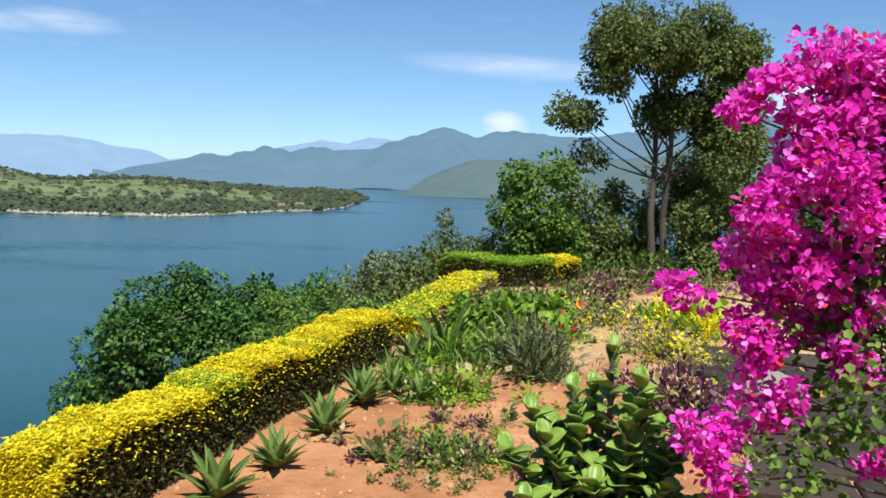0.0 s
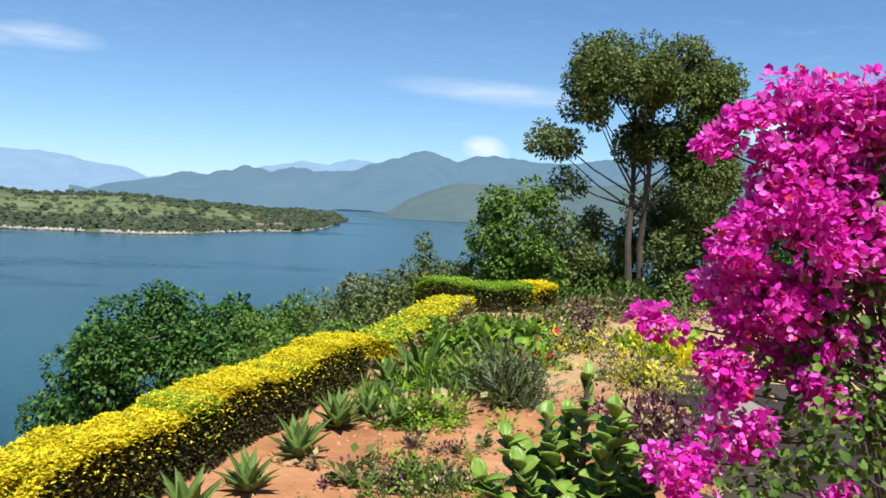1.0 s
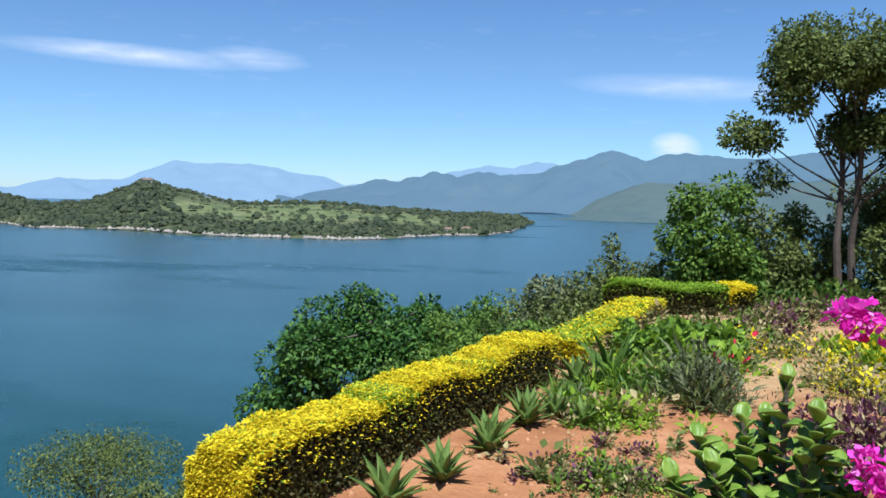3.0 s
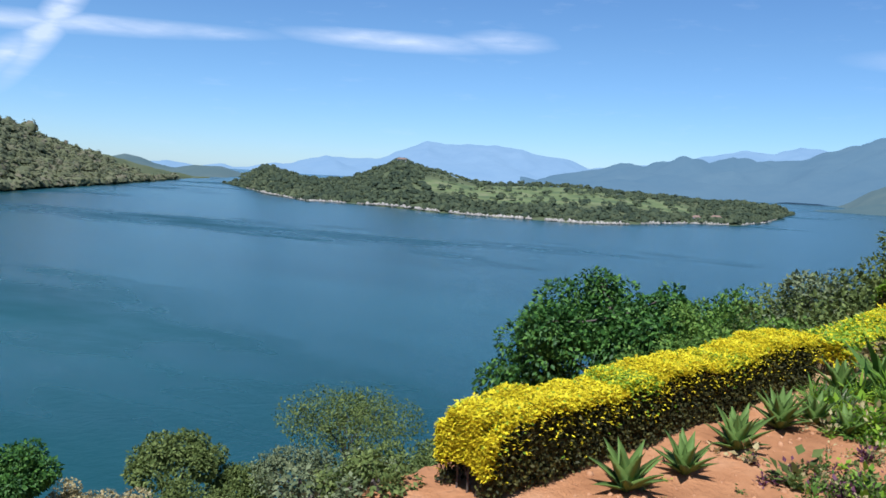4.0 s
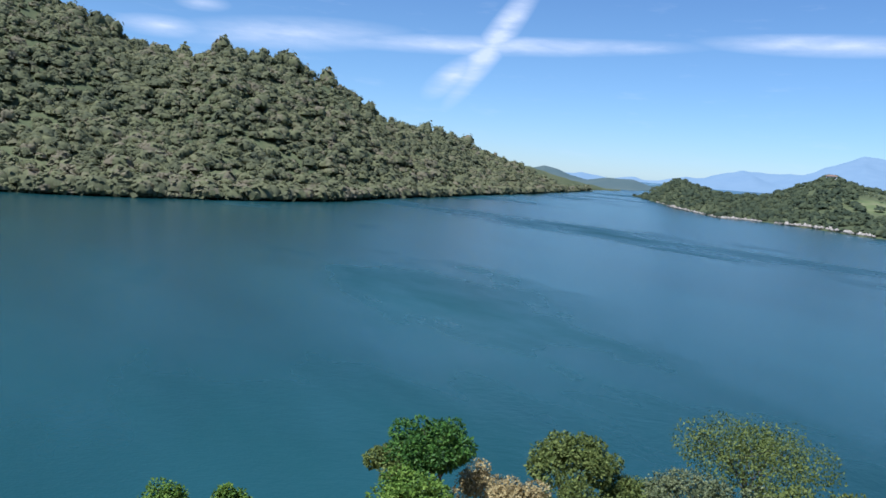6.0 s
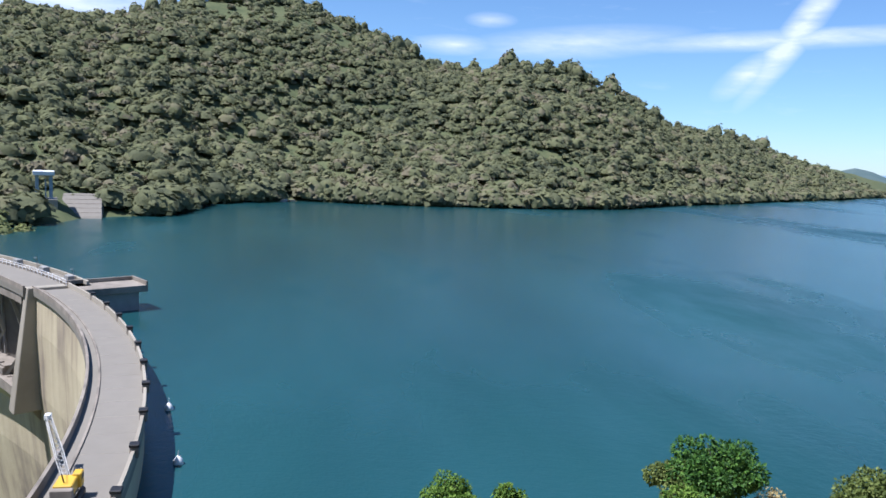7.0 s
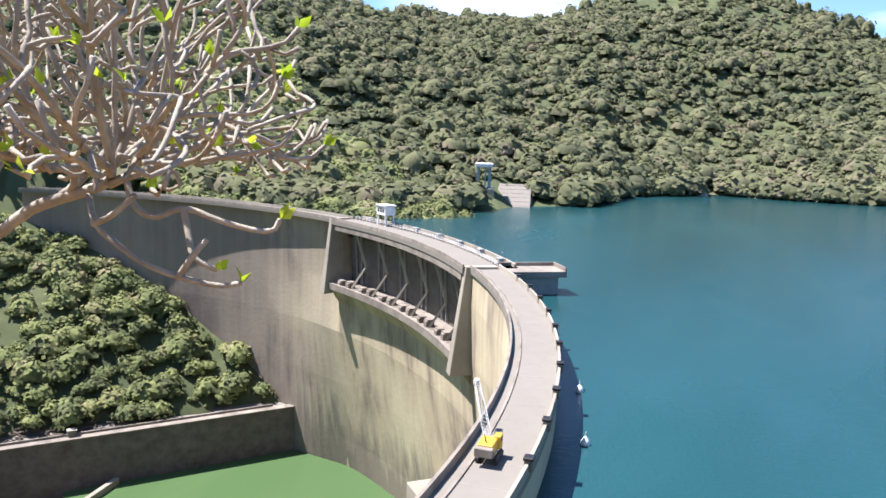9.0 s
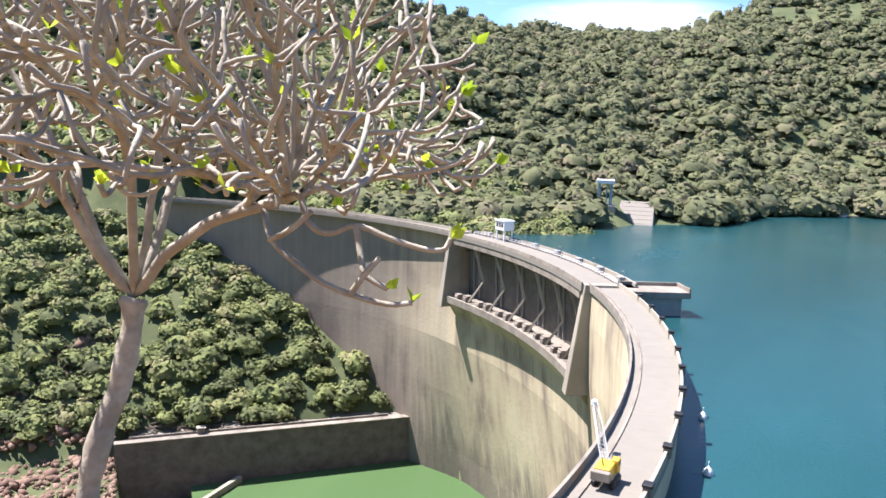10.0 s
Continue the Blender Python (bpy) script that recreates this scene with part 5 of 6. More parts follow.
bed("low_scrub", "green weeds along the foot of the trees", "scrub", 3.6, 14.6, 2.2, 0.7, 420, 26, 0.26, (OLIVE, GREEN, DARKL), 0.07)
bed("low_scrub", "brown-leaved scrub beside the path", "scrub", 2.1, 11.2, 0.5, 0.4, 130, 26, 0.20, (RED, DRY, OLIVE), 0.045)


def scattered():
    """Weeds, fallen leaves and pebbles all over the beds."""
    n = 1500
    x, y = rng.uniform(-1.3, 5.5, n), rng.uniform(3.4, 14.5, n)
    dens = 0.35 + 0.5 * waves(x, y, 2.2, 1.0) + 0.06 * (y - 6)
    keep = rng.uniform(0, 1, n) < np.clip(dens, 0.05, 0.9)
    keep &= x > -2.0 + 0.33 * (y - 3.4) + 0.55
    x, y = x[keep], y[keep]
    mats = (("weed", L_OLIVE), ("weed", L_DRY), ("weed", L_LIME), ("weed", L_MID), ("weed", L_DRY))
    for vf, (nm, mt) in zip(tufts(x, y, len(x), 14, 0.07, mats, 0.03, 0.6), mats):
        if vf:
            tagged(new("weeds", mesh("weeds", vf[0], vf[1], mt)), "small weeds and dry tufts on the soil", "weeds", kind="stuff")
    tv, tf = ico(1, 0.2, 5)
    n = 4200
    x, y = rng.uniform(-1.6, 4.5, n), rng.uniform(3.3, 12, n)
    keep = x > -2.0 + 0.33 * (y - 3.4) + 0.15
    x, y = x[keep], y[keep]
    P = np.stack([x, y, terrain(x, y) + 0.001], -1)
    V, Fc = scatter(P, unit(len(x)), unit(len(x)), np.clip(rng.lognormal(-4.9, 0.6, len(x)), 0.003, 0.03), tv, tf)
    tagged(new("clods", mesh("clods", V, Fc, M_SOIL)), "small clods and pebbles of red soil", "pebbles", kind="stuff")


scattered()


def succulent():
    """Broad thick-leaved plant: stems with cupped fleshy leaves in whorls."""
    t = thing("succulent_bush", "large bush of thick glossy cupped green leaves", "shrub", (0.84, 3.75, float(terrain(0.84, 3.75)) - 0.02))
    V, Fc = [], []
    rings, k = 6, 5
    for i in range(rings):
        u = i / (rings - 1)
        w = 0.42 * math.sin(math.pi * (0.12 + 0.80 * u)) + 0.02
        for j in range(k):
            s = j / (k - 1) * 2 - 1
            V.append((s * w, u, 0.16 * abs(s) ** 1.6 * w / 0.3 - 0.12 * u * u))
    nb = len(V)
    V += [(x, y, z - 0.035) for x, y, z in V]
    for i in range(rings - 1):
        for j in range(k - 1):
            a = i * k + j
            Fc.append((a, a + 1, a + k + 1, a + k))
            Fc.append((nb + a + k, nb + a + k + 1, nb + a + 1, nb + a))
    edge = [i for i in range(k)] + [i * k + k - 1 for i in range(1, rings)] + [(rings - 1) * k + j for j in range(k - 2, -1, -1)] + [i * k for i in range(rings - 2, 0, -1)]
    for a, b in zip(edge, edge[1:] + edge[:1]):
        Fc.append((a, nb + a, nb + b, b))
    me = mesh("succulent_leaf", V, Fc, L_SUCC, smooth=True)
    tips = [(0.0, 0.0, 0.95), (-0.18, 0.02, 0.72), (0.20, 0.05, 0.70), (-0.32, -0.05, 0.50), (0.32, -0.08, 0.50), (0.05, -0.22, 0.62), (-0.12, -0.3, 0.38), (0.22, -0.32, 0.36), (-0.05, 0.2, 0.7), (-0.42, -0.22, 0.26), (0.0, -0.4, 0.22), (0.42, -0.25, 0.25), (-0.25, 0.2, 0.5), (0.3, 0.2, 0.5), (0.42, 0.0, 0.58), (-0.38, 0.08, 0.60), (0.12, -0.1, 0.80), (-0.5, 0.0, 0.42)]
    g = np.random.default_rng(21)
    for tip in tips:
        tip = Vector(tip)
        root = Vector((tip.x * 0.25, tip.y * 0.25, 0))
        Vt, Ft = tube([root, root.lerp(tip, 0.5) + Vector((tip.x * 0.1, tip.y * 0.1, 0)), tip], [0.022, 0.018, 0.010], 6)
        under("stem", mesh("stem", Vt, Ft, M_BARK), t)
        for i in range(24):
            f = 1 - i / 24 * 0.85
            p = root.lerp(tip, f)
            lift = 50 - 62 * (1 - f) / 0.8 + g.uniform(-24, 24)
            under("leaf", me, t, m=pose(p.x, p.y, p.z, 0, 0, i * 137.5 + g.uniform(-20, 20)) @ pose(0, 0, 0, lift, g.uniform(-18, 18), 0) @ Matrix.Scale(0.118 * g.uniform(0.75, 1.2) * (0.75 + 0.25 * min(1, (1 - f) * 5)), 4))


succulent()

# bougainvillea: sprays as (x, y, z, radius)
def spray_mass():
    """The dense flowering mass: rows of sprays between its ragged edge and the far side, with gaps."""
    g = random.Random(12)
    out = []
    edge = ((1.20, 1.42), (1.28, 1.22), (1.44, 1.04), (1.64, 1.09), (1.81, 1.17), (1.95, 1.26), (2.10, 1.30), (2.2, 1.34))
    for row in range(10):
        z = 1.26 + row * 0.115
        left = float(np.interp(z, [e[0] for e in edge], [e[1] for e in edge]))
        x = left + 0.05
        while x < 1.78:
            if z < 2.15 + (x - 1.28) * 0.40 and g.random() < 0.95:
                y = 2.85 + g.uniform(-0.16, 0.16)
                k = y / 2.85
                out.append(((x + g.uniform(-0.03, 0.03)) * k, y, 1.73 + (z + g.uniform(-0.04, 0.04) - 1.73) * k, g.uniform(0.08, 0.125)))
            x += g.uniform(0.10, 0.14)
    return out


SPRAYS_HIGH = spray_mass() + [(1.03, 2.85, 2.00, 0.05), (1.09, 2.85, 2.04, 0.06), (1.16, 2.85, 2.09, 0.065), (1.22, 2.85, 2.13, 0.05)]
SPRAYS_LOW = [(0.87, 2.85, 1.345, 0.08), (1.13, 2.84, 1.20, 0.10), (1.20, 2.80, 1.16, 0.075), (1.15, 2.82, 1.10, 0.06), (1.50, 2.78, 1.10, 0.07), (1.17, 2.82, 0.96, 0.095), (1.23, 2.80, 0.92, 0.075),
              (0.97, 2.80, 0.83, 0.10), (1.05, 2.80, 0.76, 0.105), (1.04, 2.78, 0.65, 0.075), (1.58, 2.80, 0.73, 0.055), (1.42, 2.80, 1.18, 0.06)]
BRACT_V = np.array([(0, 0, 0), (-0.38, 0.30, 0.10), (-0.34, 0.68, 0.05), (0, 1.0, -0.08), (0.34, 0.68, 0.05), (0.38, 0.30, 0.10), (0, 0.5, -0.06)])
BRACT_F = np.array([(6, 0, 5), (6, 5, 4), (6, 4, 3), (6, 3, 2), (6, 2, 1), (6, 1, 0)])


def bougainvillea():
    t = thing("bougainvillea", "magenta bougainvillea in full bloom over a garden wall", "flowering shrub")
    root = Vector((2.05, 2.95, 0.0))
    pieces, kids = [], []
    for x, y, z, r in SPRAYS_HIGH + SPRAYS_LOW:
        e = Vector((x, y, z))
        via = Vector((1.80 + rng.normal(0, 0.06), 2.88 + rng.normal(0, 0.06), max(0.5, z * 0.8)))
        pieces.append(tube([root + Vector(rng.normal(0, 0.02, 3)) * Vector((1, 1, 0)).length, via, via.lerp(e, 0.55) + Vector((0, 0, 0.06)), e], [0.009, 0.007, 0.005, 0.003], 5))
        kids.append((via.x * 0.45 + e.x * 0.55, via.y * 0.45 + e.y * 0.55, via.z * 0.45 + e.z * 0.55, r * 0.9))
    for vf in pieces:
        under("cane", mesh("cane", *vf, M_BARK), t, "brown woody cane")
    for x, y, z, r in SPRAYS_HIGH + SPRAYS_LOW:
        lean = unit(1)[0] * np.array([1.0, 1.0, 0.5])
        g = [(x + lean[0] * r * f + d[0] * r * 0.55, y + lean[1] * r * f + d[1] * r * 0.55, z + lean[2] * r * f + d[2] * r * 0.55, r * rng.uniform(0.30, 0.55)) for f, d in zip(np.linspace(-0.8, 0.8, 8), unit(8))]
        me = foliage("bract_spray", g, int(70 + 17000 * r * r), 0.031, L_PINK, tv=BRACT_V, tf=BRACT_F, droop=0.0, vary=0.5)
        tagged(under("bract_spray", me, t), kind="stuff")
    tips = [(x, y, z - r * 0.1, r * 0.85) for x, y, z, r in SPRAYS_HIGH + SPRAYS_LOW]
    tagged(under("coral_spray", foliage("coral_spray", tips, 700, 0.028, L_CORAL, tv=BRACT_V, tf=BRACT_F, droop=0.0), t), "younger coral-red bracts", kind="stuff")
    tagged(under("pale_spray", foliage("pale_spray", tips, 1900, 0.028, L_PALE, tv=BRACT_V, tf=BRACT_F, droop=0.0), t), "paler pink bracts, sunlight put into the colour", kind="stuff")
    B = kids + [(1.2, 2.7, 0.72, 0.14), (1.15, 2.65, 0.6, 0.12), (1.35, 2.72, 0.9, 0.12), (1.5, 2.6, 1.0, 0.14), (1.62, 2.75, 0.98, 0.16), (1.62, 2.75, 1.2, 0.15), (1.45, 2.7, 1.12, 0.12), (1.66, 2.75, 0.85, 0.12)]
    tagged(under("leaves", foliage("leaves", B, 2600, 0.033, L_MID, tv=ROUND_V, tf=ROUND_F), t), "fresh green leaves", kind="stuff")


bougainvillea()


def stone_path():
    """Paved path of worn slabs behind the bougainvillea."""
    t = thing("stone_path", "path of worn grey-brown stone slabs", "path", (2.35, 4.3, 0.0), rz=-14)
    g = random.Random(3)
    me = block("slab", (0.78, 0.42, 0.07), M_WOOD, 0.015)
    for row in range(9):
        for k in range(3):
            under("slab", me, t, m=pose(-0.35 + k * 0.82 + g.uniform(-0.03, 0.03) + 0.25 * (row % 2), row * 0.455, -0.025 + g.uniform(-0.008, 0.012), g.uniform(-1.5, 1.5), g.uniform(-1.5, 1.5), g.uniform(-2.5, 2.5)))


stone_path()


def rock(x, y, s, seed, label):
    bm = bmesh.new()
    bmesh.ops.create_icosphere(bm, subdivisions=3, radius=1.0)
    for v in bm.verts:
        n = noise.noise(v.co * 1.3 + Vector((seed, 0, 0))) * 0.35 + noise.noise(v.co * 4 + Vector((seed, 3, 0))) * 0.10
        v.co *= 1 + n
        v.co = Vector((v.co.x * s, v.co.y * s * 0.8, v.co.z * s * 0.6 + s * 0.3))
    ob = new("boulder", bm_mesh(bm, "boulder", M_DARKC, smooth=True))
    ob.location = (x, y, float(terrain(x, y)) - 0.03)
    tagged(ob, label, "rock")


rock(2.75, 6.4, 0.26, 4.0, "grey rounded boulder beside the garden bed")


# ---- trees by the terrace ----
def limb_tree(name, label, base, top, spread, balls, n, size, mat, trunks=2, r=0.10, bark=None, droop=0.3, limbs=0):
    t = thing(name, label, "tree")
    b, e = Vector(base), Vector(top)
    pieces = []
    for k in range(trunks):
        s = b + Vector((0.24 * k, 0.05 * k, 0))
        q = e + Vector(rng.normal(0, spread * 0.35, 3))
        mids = [s.lerp(q, f) + Vector((*rng.normal(0, 0.05 * (e - b).length * 0.2, 2), 0)) for f in (0.25, 0.5, 0.75)]
        pieces.append(tube([s, *mids, q], [r, r * 0.8, r * 0.6, r * 0.42, r * 0.2], 8))
        order = rng.permutation(len(balls))[: limbs or max(7, len(balls) // 7)]
        for i in order:
            x, y, z, rr = balls[i]
            tip = Vector((x, y, z))
            f = min(0.92, max(0.40, (z - b.z) / max(0.5, (e.z - b.z)) * rng.uniform(0.55, 0.8)))
            a = s.lerp(q, f)
            m = a.lerp(tip, 0.5) + Vector((0, 0, -0.04 * (tip - a).length))
            pieces.append(tube([a, m, tip], [r * 0.30, r * 0.2, r * 0.07], 5))
    V, Fc = join(pieces)
    under("trunk", mesh("trunk", V, Fc, bark or M_BARK), t, "dark slender trunks and limbs")
    under("crown", foliage("crown", balls, n, size, mat, droop=droop), t)
    return t


TREE = (4.11, 15.26)
zt = float(terrain(*TREE)) - 0.05
crown = crown_balls(3.75, 15.3, 4.15, 1.05, 1.1, 0.85, 70, 0.30, 31) + crown_balls(4.85, 15.2, 3.95, 1.05, 1.0, 1.0, 70, 0.30, 36) + crown_balls(2.45, 15.4, 2.95, 0.45, 0.5, 0.42, 18, 0.22, 32)
crown += crown_balls(5.35, 15.0, 2.3, 0.65, 0.8, 1.5, 64, 0.30, 33) + crown_balls(2.85, 15.6, 2.15, 0.34, 0.4, 0.26, 9, 0.20, 34) + crown_balls(4.5, 15.5, 3.0, 0.75, 0.6, 0.6, 44, 0.27, 37) + crown_balls(3.05, 15.3, 3.6, 0.4, 0.5, 0.4, 14, 0.24, 38)
limb_tree("tree", "tall airy tree with twin dark trunks and olive crown", (*TREE, zt), (4.15, 15.3, 4.5), 0.5, crown, 46000, 0.082, L_OLIVE, 2, 0.08, limbs=13)
backing = crown_balls(5.9, 17.2, 0.9, 1.9, 1.0, 1.6, 60, 0.42, 35)
limb_tree("tree", "shaded green tree behind the terrace", (5.9, 17.4, float(terrain(5.9, 17.4)) - 0.1), (5.9, 17.4, 1.6), 0.6, backing, 15000, 0.09, L_OLIVE, 1, 0.10)
for cx, cy, cz, rx, rz_, nb, sd, mt, nn, lab in ((1.80, 14.3, 1.15, 0.75, 0.95, 36, 41, L_MID, 11000, "leafy green shrub at the edge of the slope"), (2.75, 15.0, 0.75, 0.75, 0.8, 26, 42, L_OLIVE, 7000, "olive green shrub at the edge of the slope"),
                                        (3.6, 16.6, 0.8, 1.0, 0.9, 30, 43, L_OLIVE, 7000, "olive shrub behind the tree"), (5.2, 14.6, 0.7, 0.8, 0.8, 26, 44, L_OLIVE, 6000, "dark shrub under the tree"), (7.6, 15.5, 1.3, 1.4, 1.5, 40, 45, L_DARK, 9000, "dark shrub behind the wall")):
    limb_tree("shrub", lab, (cx, cy, float(terrain(cx, cy)) - 0.05), (cx, cy, cz), 0.3, crown_balls(cx, cy, cz, rx, rx * 0.9, rz_, nb, 0.26, sd, flat=1.0) + crown_balls(cx, cy, cz * 0.35, rx * 1.1, rx, cz * 0.5, nb // 2, 0.25, sd + 7, flat=1.0), nn, 0.085, mt, 2, 0.05)

# olive scrub on the brow beyond the hedge
for i, (az, d, el, r, mt) in enumerate(((7.6, 20, -7.0, 1.5, L_MID), (5.0, 19, -6.0, 1.3, L_OLIVE), (3.0, 18, -5.0, 1.1, L_GREY), (1.2, 17.5, -4.6, 0.9, L_OLIVE), (-1.0, 17, -4.6, 0.8, L_OLIVE), (10.5, 21, -7.8, 1.6, L_MID), (12.3, 18, -10.0, 1.3, L_MID), (8.0, 15, -10.0, 1.1, L_MID), (4.5, 13.5, -9.0, 0.9, L_MID), (1.8, 12.8, -7.6, 0.7, L_OLIVE), (-2.8, 16.0, -4.0, 0.8, L_OLIVE))):
    p = heading(az) * d
    z = 1.73 + d * math.tan(radians(el - (0.4 if az > 2.5 else 1.0))) - r * 0.9
    g0 = float(terrain(p.x, p.y))
    limb_tree("shrub", "olive-green shrub on the slope beyond the hedge", (p.x, p.y, g0 - 0.1), (p.x, p.y, z), 0.4, crown_balls(p.x, p.y, z, r, r, r * 0.85, 34, 0.36, 60 + i, flat=1.0), 5200, 0.10, mt, 2, 0.05)
tall = [(0.05, 15.2, 0.95, 0.16), (0.12, 15.2, 0.65, 0.22), (-0.12, 15.2, 0.4, 0.25), (0.25, 15.2, 0.35, 0.25), (0.95, 15.0, 0.7, 0.2), (1.0, 15.0, 0.4, 0.25), (0.6, 15.1, 0.3, 0.3)]
limb_tree("shrub", "thin sapling with sparse small leaves", (0.2, 15.2, float(terrain(0.2, 15.2)) - 0.1), (0.05, 15.2, 0.9), 0.1, tall, 1500, 0.08, L_OLIVE, 2, 0.025)

big = crown_balls(-7.2, 22.6, -3.3, 2.6, 2.4, 2.0, 60, 0.62, 71) + crown_balls(-4.6, 22.0, -3.0, 2.0, 2.0, 1.7, 40, 0.55, 72) + crown_balls(-9.4, 22.0, -4.6, 1.3, 1.4, 1.2, 24, 0.45, 73) + crown_balls(-7.4, 22.6, -1.7, 0.6, 0.6, 0.5, 8, 0.32, 74)
limb_tree("tree", "broad dark green leafy tree on the slope below", (-6.6, 22.4, float(terrain(-6.6, 22.4)) - 0.2), (-6.8, 22.4, -3.0), 1.4, big, 30000, 0.16, L_DARK, 2, 0.16)


def slope_tree(label, az, d, el, r, h, mt, n, leaf, seed, balls=34, trunks=2):
    p = heading(az) * d
    top = 1.73 + d * math.tan(radians(el))
    g0 = float(terrain(p.x, p.y))
    cz = top - h
    limb_tree("tree", label, (p.x, p.y, g0 - 0.2), (p.x, p.y, cz), r * 0.4, crown_balls(p.x, p.y, cz, r, r, h, balls, r * 0.26, seed, flat=0.2), n, leaf, mt, trunks, 0.14)


slope_tree("rounded green tree rising from the lake slope", 48.1, 42, -19.2, 2.3, 1.5, L_OLIVE, 9000, 0.20, 81)
slope_tree("rounded dark green tree rising from the lake slope", 58.8, 38, -18.9, 2.1, 1.6, L_DARK, 10000, 0.20, 82)
slope_tree("olive tree beside a rounded dark tree", 61.2, 38, -20.2, 1.6, 1.3, L_OLIVE, 6000, 0.18, 83)
slope_tree("bright green tree top on the lake slope", 60.5, 30, -22.9, 1.7, 0.9, L_MID, 6000, 0.16, 84)
slope_tree("small rounded tree top on the lake slope", 78.5, 38, -23.4, 1.6, 1.1, L_MID, 5000, 0.18, 85)
slope_tree("small green tree top on the lake slope", 73.6, 38, -23.4, 1.0, 1.0, L_MID, 3000, 0.18, 86)
slope_tree("pinkish dry tree on the lake slope", 55.2, 40, -21.6, 1.5, 1.2, L_DRY, 3000, 0.16, 87)
slope_tree("olive scrub on the lake slope", 43.5, 42, -21.4, 1.9, 1.3, L_OLIVE, 6000, 0.18, 88)
slope_tree("leafy scrub at the foot of the hedge", 37.5, 7.5, -20.8, 0.5, 0.6, L_OLIVE, 2500, 0.06, 91, balls=20)
slope_tree("olive scrub below the hedge", 31.5, 40, -19.5, 2.6, 1.6, L_OLIVE, 8000, 0.18, 89)
slope_tree("flat-topped olive tree with bare pale limbs", 36.0, 45, -16.6, 3.9, 1.5, L_OLIVE, 9000, 0.15, 90, balls=60, trunks=3)
slope_tree("dry pinkish scrub between rounded trees", 40.0, 40, -20.3, 2.2, 1.2, L_GREY, 5500, 0.16, 94)
slope_tree("grey-green scrub below a flat-topped tree", 34.5, 38, -21.2, 2.4, 1.2, L_GREY, 6500, 0.16, 95)
slope_tree("low olive scrub at the edge of the red soil", 35.6, 4.05, -21.6, 0.26, 0.16, L_OLIVE, 1500, 0.035, 98, balls=16)
slope_tree("low grey-green scrub at the edge of the red soil", 39.6, 3.95, -22.6, 0.28, 0.16, L_GREY, 1500, 0.035, 99, balls=16)
slope_tree("olive scrub on the steep bank", 46.5, 36, -22.4, 1.9, 1.1, L_OLIVE, 5500, 0.16, 96)
slope_tree("dry brown scrub on the steep bank", 52.0, 37, -22.6, 1.7, 1.0, L_DRY, 4500, 0.16, 97)


slope_tree("yellow-green bush at the foot of the ramp", 100.1, 372, -4.35, 4.2, 2.6, L_OLIVE, 2500, 0.9, 92)
slope_tree("yellow-green bush beside the ramp", 100.9, 384, -3.75, 4.5, 3.2, L_OLIVE, 2500, 0.9, 93)


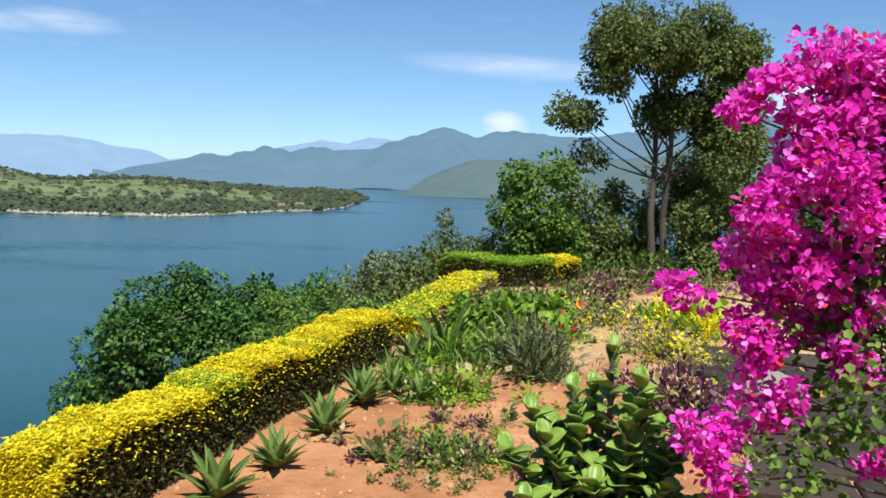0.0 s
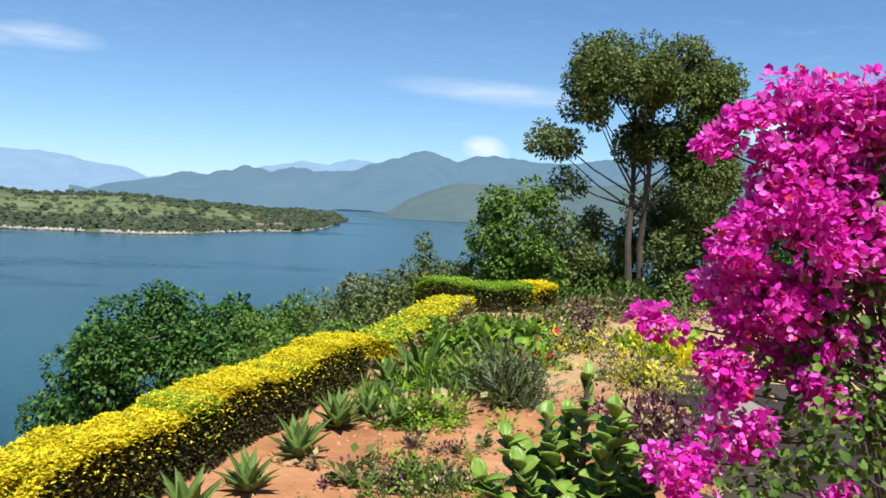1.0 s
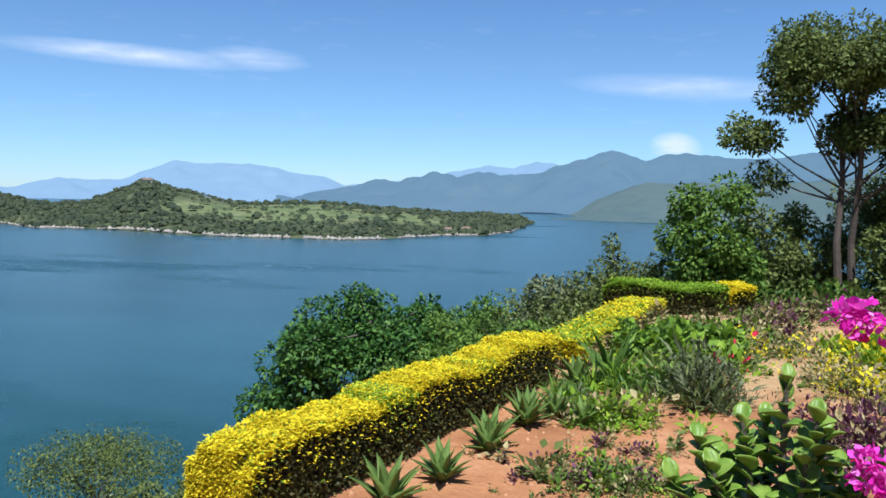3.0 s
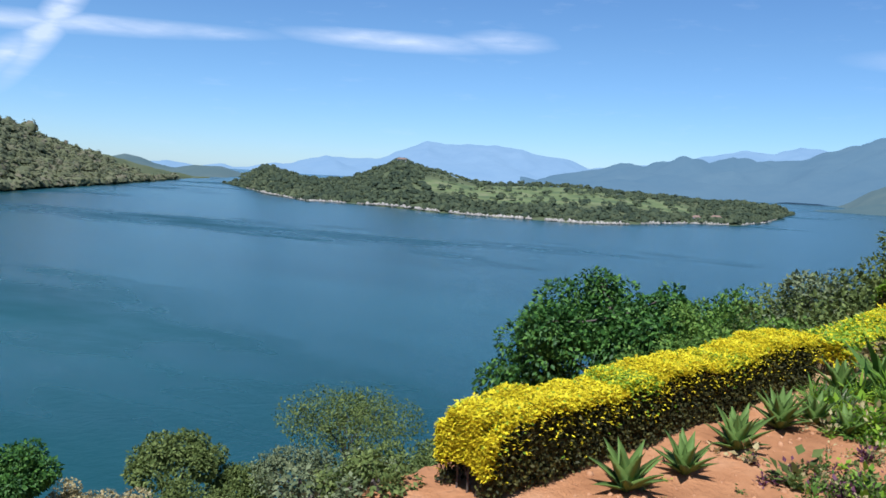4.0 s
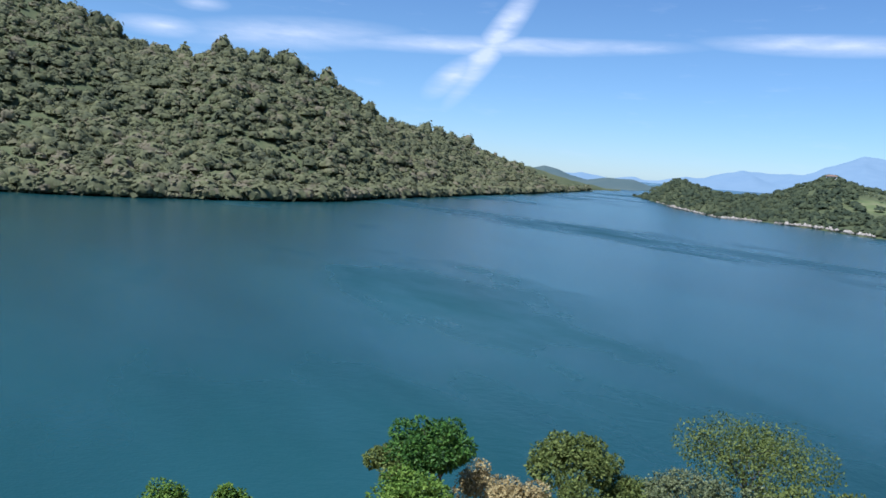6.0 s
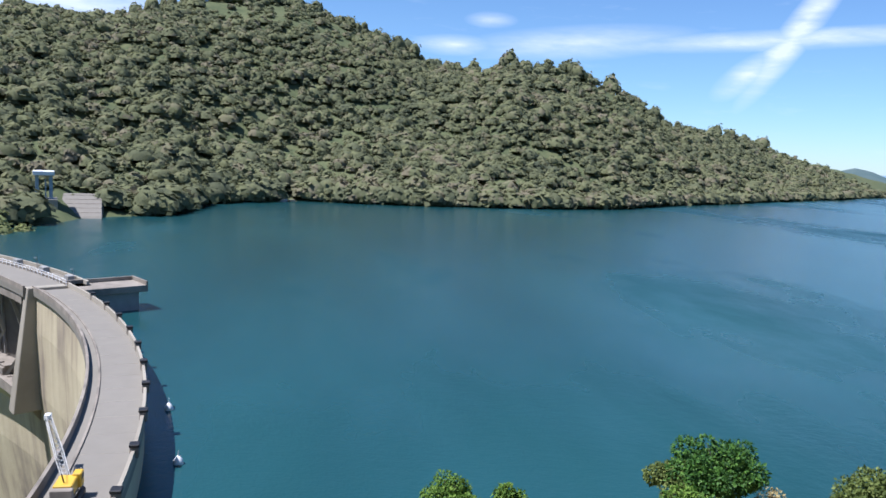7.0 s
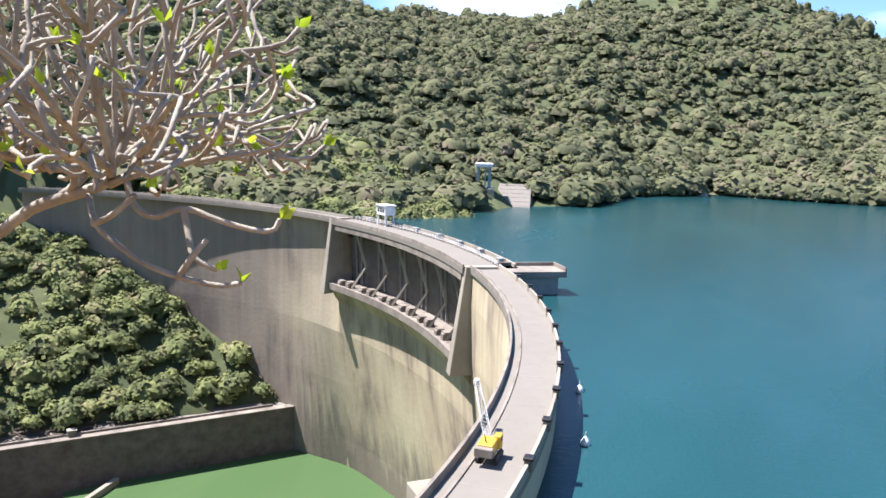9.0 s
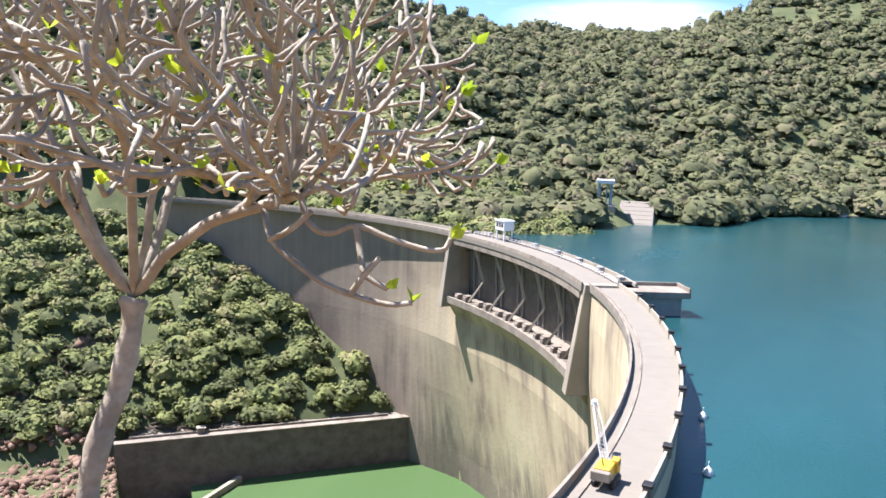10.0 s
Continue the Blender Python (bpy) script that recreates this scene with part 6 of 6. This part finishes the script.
# ---- frangipani ----
def frangipani():
    """A bare tree: a leaning trunk, main limbs, and a dome of forking branches that grow towards free room."""
    t = thing("frangipani_tree", "bare frangipani tree with stubby pale branches and few leaves", "tree")
    g = np.random.default_rng(5)
    base = [(-2.62, -4.36, -0.62), (-2.66, -4.32, -0.15), (-2.71, -4.28, 0.12), (-2.80, -4.22, 0.42), (-2.84, -4.18, 0.70), (-2.85, -4.17, 0.86)]
    B = np.array(base)
    u = np.linspace(0, len(B) - 1, 26)
    B = np.stack([np.interp(u, range(len(B)), B[:, k]) for k in range(3)], -1) + g.normal(0, 0.004, (26, 3))
    V, Fc = tube(B, list(0.068 - 0.012 * u / 5 + 0.006 * np.sin(u * 4.3) + g.normal(0, 0.003, 26) + 0.012 * (u > 4.7)), 14)
    under("trunk", mesh("trunk", V, Fc, M_FRANGI, smooth=True), t, "pale mottled grey trunk")
    fork = np.array(base[-1])
    pts, par, limb = [fork], [-1], [0]

    def lead(start, way, k):
        """A main limb laid through given points in short steps."""
        last = start
        for q in way:
            p0, q = pts[last], np.array(q, float)
            n = max(1, int(round(np.linalg.norm(q - p0) / 0.085)))
            for a in range(1, n + 1):
                pts.append(p0 + (q - p0) * a / n + g.normal(0, 0.006, 3))
                par.append(last)
                limb.append(k)
                last = len(pts) - 1
        return last

    lead(0, [(-2.85, -3.97, 1.10), (-2.88, -3.70, 1.28), (-2.92, -3.42, 1.38), (-2.90, -3.15, 1.46)], 1)
    for k, e in enumerate(((-2.55, -4.32, 1.42), (-2.95, -4.10, 1.52), (-2.78, -4.50, 1.40), (-3.15, -4.25, 1.36), (-2.68, -3.98, 1.50))):
        lead(0, [fork + (np.array(e) - fork) * 0.5 + np.array([0, 0, -0.06]), e], k + 2)
    # room to grow into: a dome with a lifted rim
    n = 2600
    d = g.normal(size=(n, 3))
    d /= np.linalg.norm(d, axis=1, keepdims=True)
    d[:, 2] = np.abs(d[:, 2])
    rad = g.uniform(0.25, 1.0, (n, 1)) ** 0.55
    A = np.array([-2.80, -4.12, 1.42]) + d * rad * np.array([1.62, 1.82, 1.45])
    A = A[A[:, 2] > 1.30 + 0.10 * np.hypot(A[:, 0] + 2.8, A[:, 1] + 4.12)]
    alive = np.ones(len(A), bool)
    for _ in range(80):
        P = np.array(pts)
        idx = np.where(alive)[0]
        if not len(idx):
            break
        D = np.linalg.norm(A[idx, None] - P[None], axis=2)
        near, dist = D.argmin(1), D.min(1)
        new_any = False
        for node in np.unique(near[dist < 0.9]):
            mine = idx[(near == node) & (dist < 0.9)]
            v = A[mine] - P[node]
            v = (v / np.linalg.norm(v, axis=1, keepdims=True)).mean(0) + g.normal(0, 0.08, 3) + np.array([0, 0, 0.10])
            p = P[node]
            out = p - np.array([-2.80, -4.14, 0.75])
            v = v + 0.45 * out / np.linalg.norm(out)
            if par[node] >= 0:
                back = p - P[par[node]]
                v = v + 0.55 * back / max(np.linalg.norm(back), 1e-6)
            q = p + v / np.linalg.norm(v) * 0.075
            if np.linalg.norm(P - q, axis=1).min() < 0.036:
                continue
            pts.append(q)
            par.append(int(node))
            limb.append(limb[node])
            new_any = True
        P = np.array(pts)
        D = np.linalg.norm(A[idx, None] - P[None], axis=2).min(1)
        alive[idx[D < 0.085]] = False
        if not new_any:
            break
    P = np.array(pts)
    kids = [[] for _ in pts]
    for c, p in enumerate(par):
        if p >= 0:
            kids[p].append(c)
    load = np.ones(len(pts))
    for c in range(len(pts) - 1, 0, -1):
        if kids[c]:
            load[c] = sum(load[k] for k in kids[c])
    R = 0.0095 * load ** 0.20
    tips, groups = [], {}
    stack = [(0, c) for c in kids[0]]
    while stack:
        start, c = stack.pop()
        chain = [start, c]
        while kids[c]:
            ks = sorted(kids[c], key=lambda k: -load[k])
            stack += [(c, k) for k in ks[1:]]
            c = ks[0]
            chain.append(c)
        C = P[chain].copy()
        if len(C) > 2:
            C[1:-1] = C[1:-1] * 0.5 + (C[:-2] + C[2:]) * 0.25
        way = C[-1] - C[-2]
        way = way / np.linalg.norm(way) * 0.06 + np.array([0, 0, 0.045])
        C = np.vstack([C, C[-1] + way])
        radii = [min(R[k], R[chain[1]] * 1.05) for k in chain] + [0.0105]
        groups.setdefault(limb[chain[1]], []).append(tube(C, radii, 7))
        tips.append((Vector(C[-1]), Vector(way).normalized()))
    for k in sorted(groups):
        V, Fc = join(groups[k])
        under("limb", mesh("limb", V, Fc, M_FRANGI, smooth=True), t)
    # the crooked twigs that hang under the long limb
    for hang in (((-2.90, -3.15, 1.46), (-2.86, -3.08, 1.33), (-2.88, -2.98, 1.28), (-2.92, -2.86, 1.35), (-2.97, -2.70, 1.28), (-3.05, -2.49, 1.23), (-3.07, -2.46, 1.30)),
                 ((-2.92, -3.38, 1.38), (-2.75, -3.20, 1.26), (-2.71, -3.05, 1.19), (-2.76, -2.90, 1.08), (-2.86, -2.65, 1.01), (-2.90, -2.55, 1.03)),
                 ((-2.92, -2.86, 1.34), (-2.88, -2.80, 1.20), (-2.84, -2.76, 1.13), (-2.88, -2.66, 1.08)), ((-2.75, -3.20, 1.26), (-2.72, -3.08, 1.30), (-2.76, -2.98, 1.40)), ((-2.80, -2.80, 1.05), (-2.80, -2.72, 1.16), (-2.84, -2.68, 1.22))):
        C = np.array(hang)
        for _ in range(2):      # round off the corners
            C = np.vstack([C[:1], np.stack([C[:-1] * 0.75 + C[1:] * 0.25, C[:-1] * 0.25 + C[1:] * 0.75], 1).reshape(-1, 3), C[-1:]])
        V, Fc = tube(C, list(np.linspace(0.0165, 0.0115, len(C))), 7)
        under("twig", mesh("twig", V, Fc, M_FRANGI, smooth=True), t, "crooked hanging twig")
        tips.append((Vector(hang[-1]), Vector((-0.2, 0.3, 0.9))))
    # young leaves at some tips
    at_tips, ways = [], []
    for e, d in tips:
        if g.random() < (0.24 if e.y > -3.6 else 0.07):
            for _ in range(int(g.integers(2, 5))):
                at_tips.append(e)
                ways.append(d * 0.9 + Vector(g.normal(0, 0.5, 3)) + Vector((0, 0, 0.3)))
    V, Fc = scatter(np.array(at_tips), np.array(ways), unit(len(ways)), g.uniform(0.04, 0.095, len(ways)), LEAF_V, LEAF_F)
    under("young_leaves", mesh("young_leaves", V, Fc, L_YOUNG), t, "fresh yellow-green young leaves")


frangipani()


# ---- rubble below the basin ----
def rubble():
    tv, tf = ico(1, 0.22, 77)
    n = 4400
    X, Y = rng.uniform(-190, -95, n), rng.uniform(-235, -150, n)
    side = (X + 234.6) * (-64.6 / 97.2) - (Y + 127.4) * (72.6 / 97.2)
    along = (X + 234.6) * (72.6 / 97.2) + (Y + 127.4) * (-64.6 / 97.2)
    keep = (along > 99) | (side > 60)
    X, Y = X[keep], Y[keep]
    P = np.stack([X, Y, terrain(X, Y) + 0.1], -1)
    V, Fc = scatter(P, unit(len(X)), unit(len(X)), rng.lognormal(-0.45, 0.5, len(X)), tv, tf)
    tagged(new("rubble", mesh("rubble", V, Fc, M_ROCK)), "broken red-brown rock rubble on the river bed", "rubble", kind="stuff")


rubble()
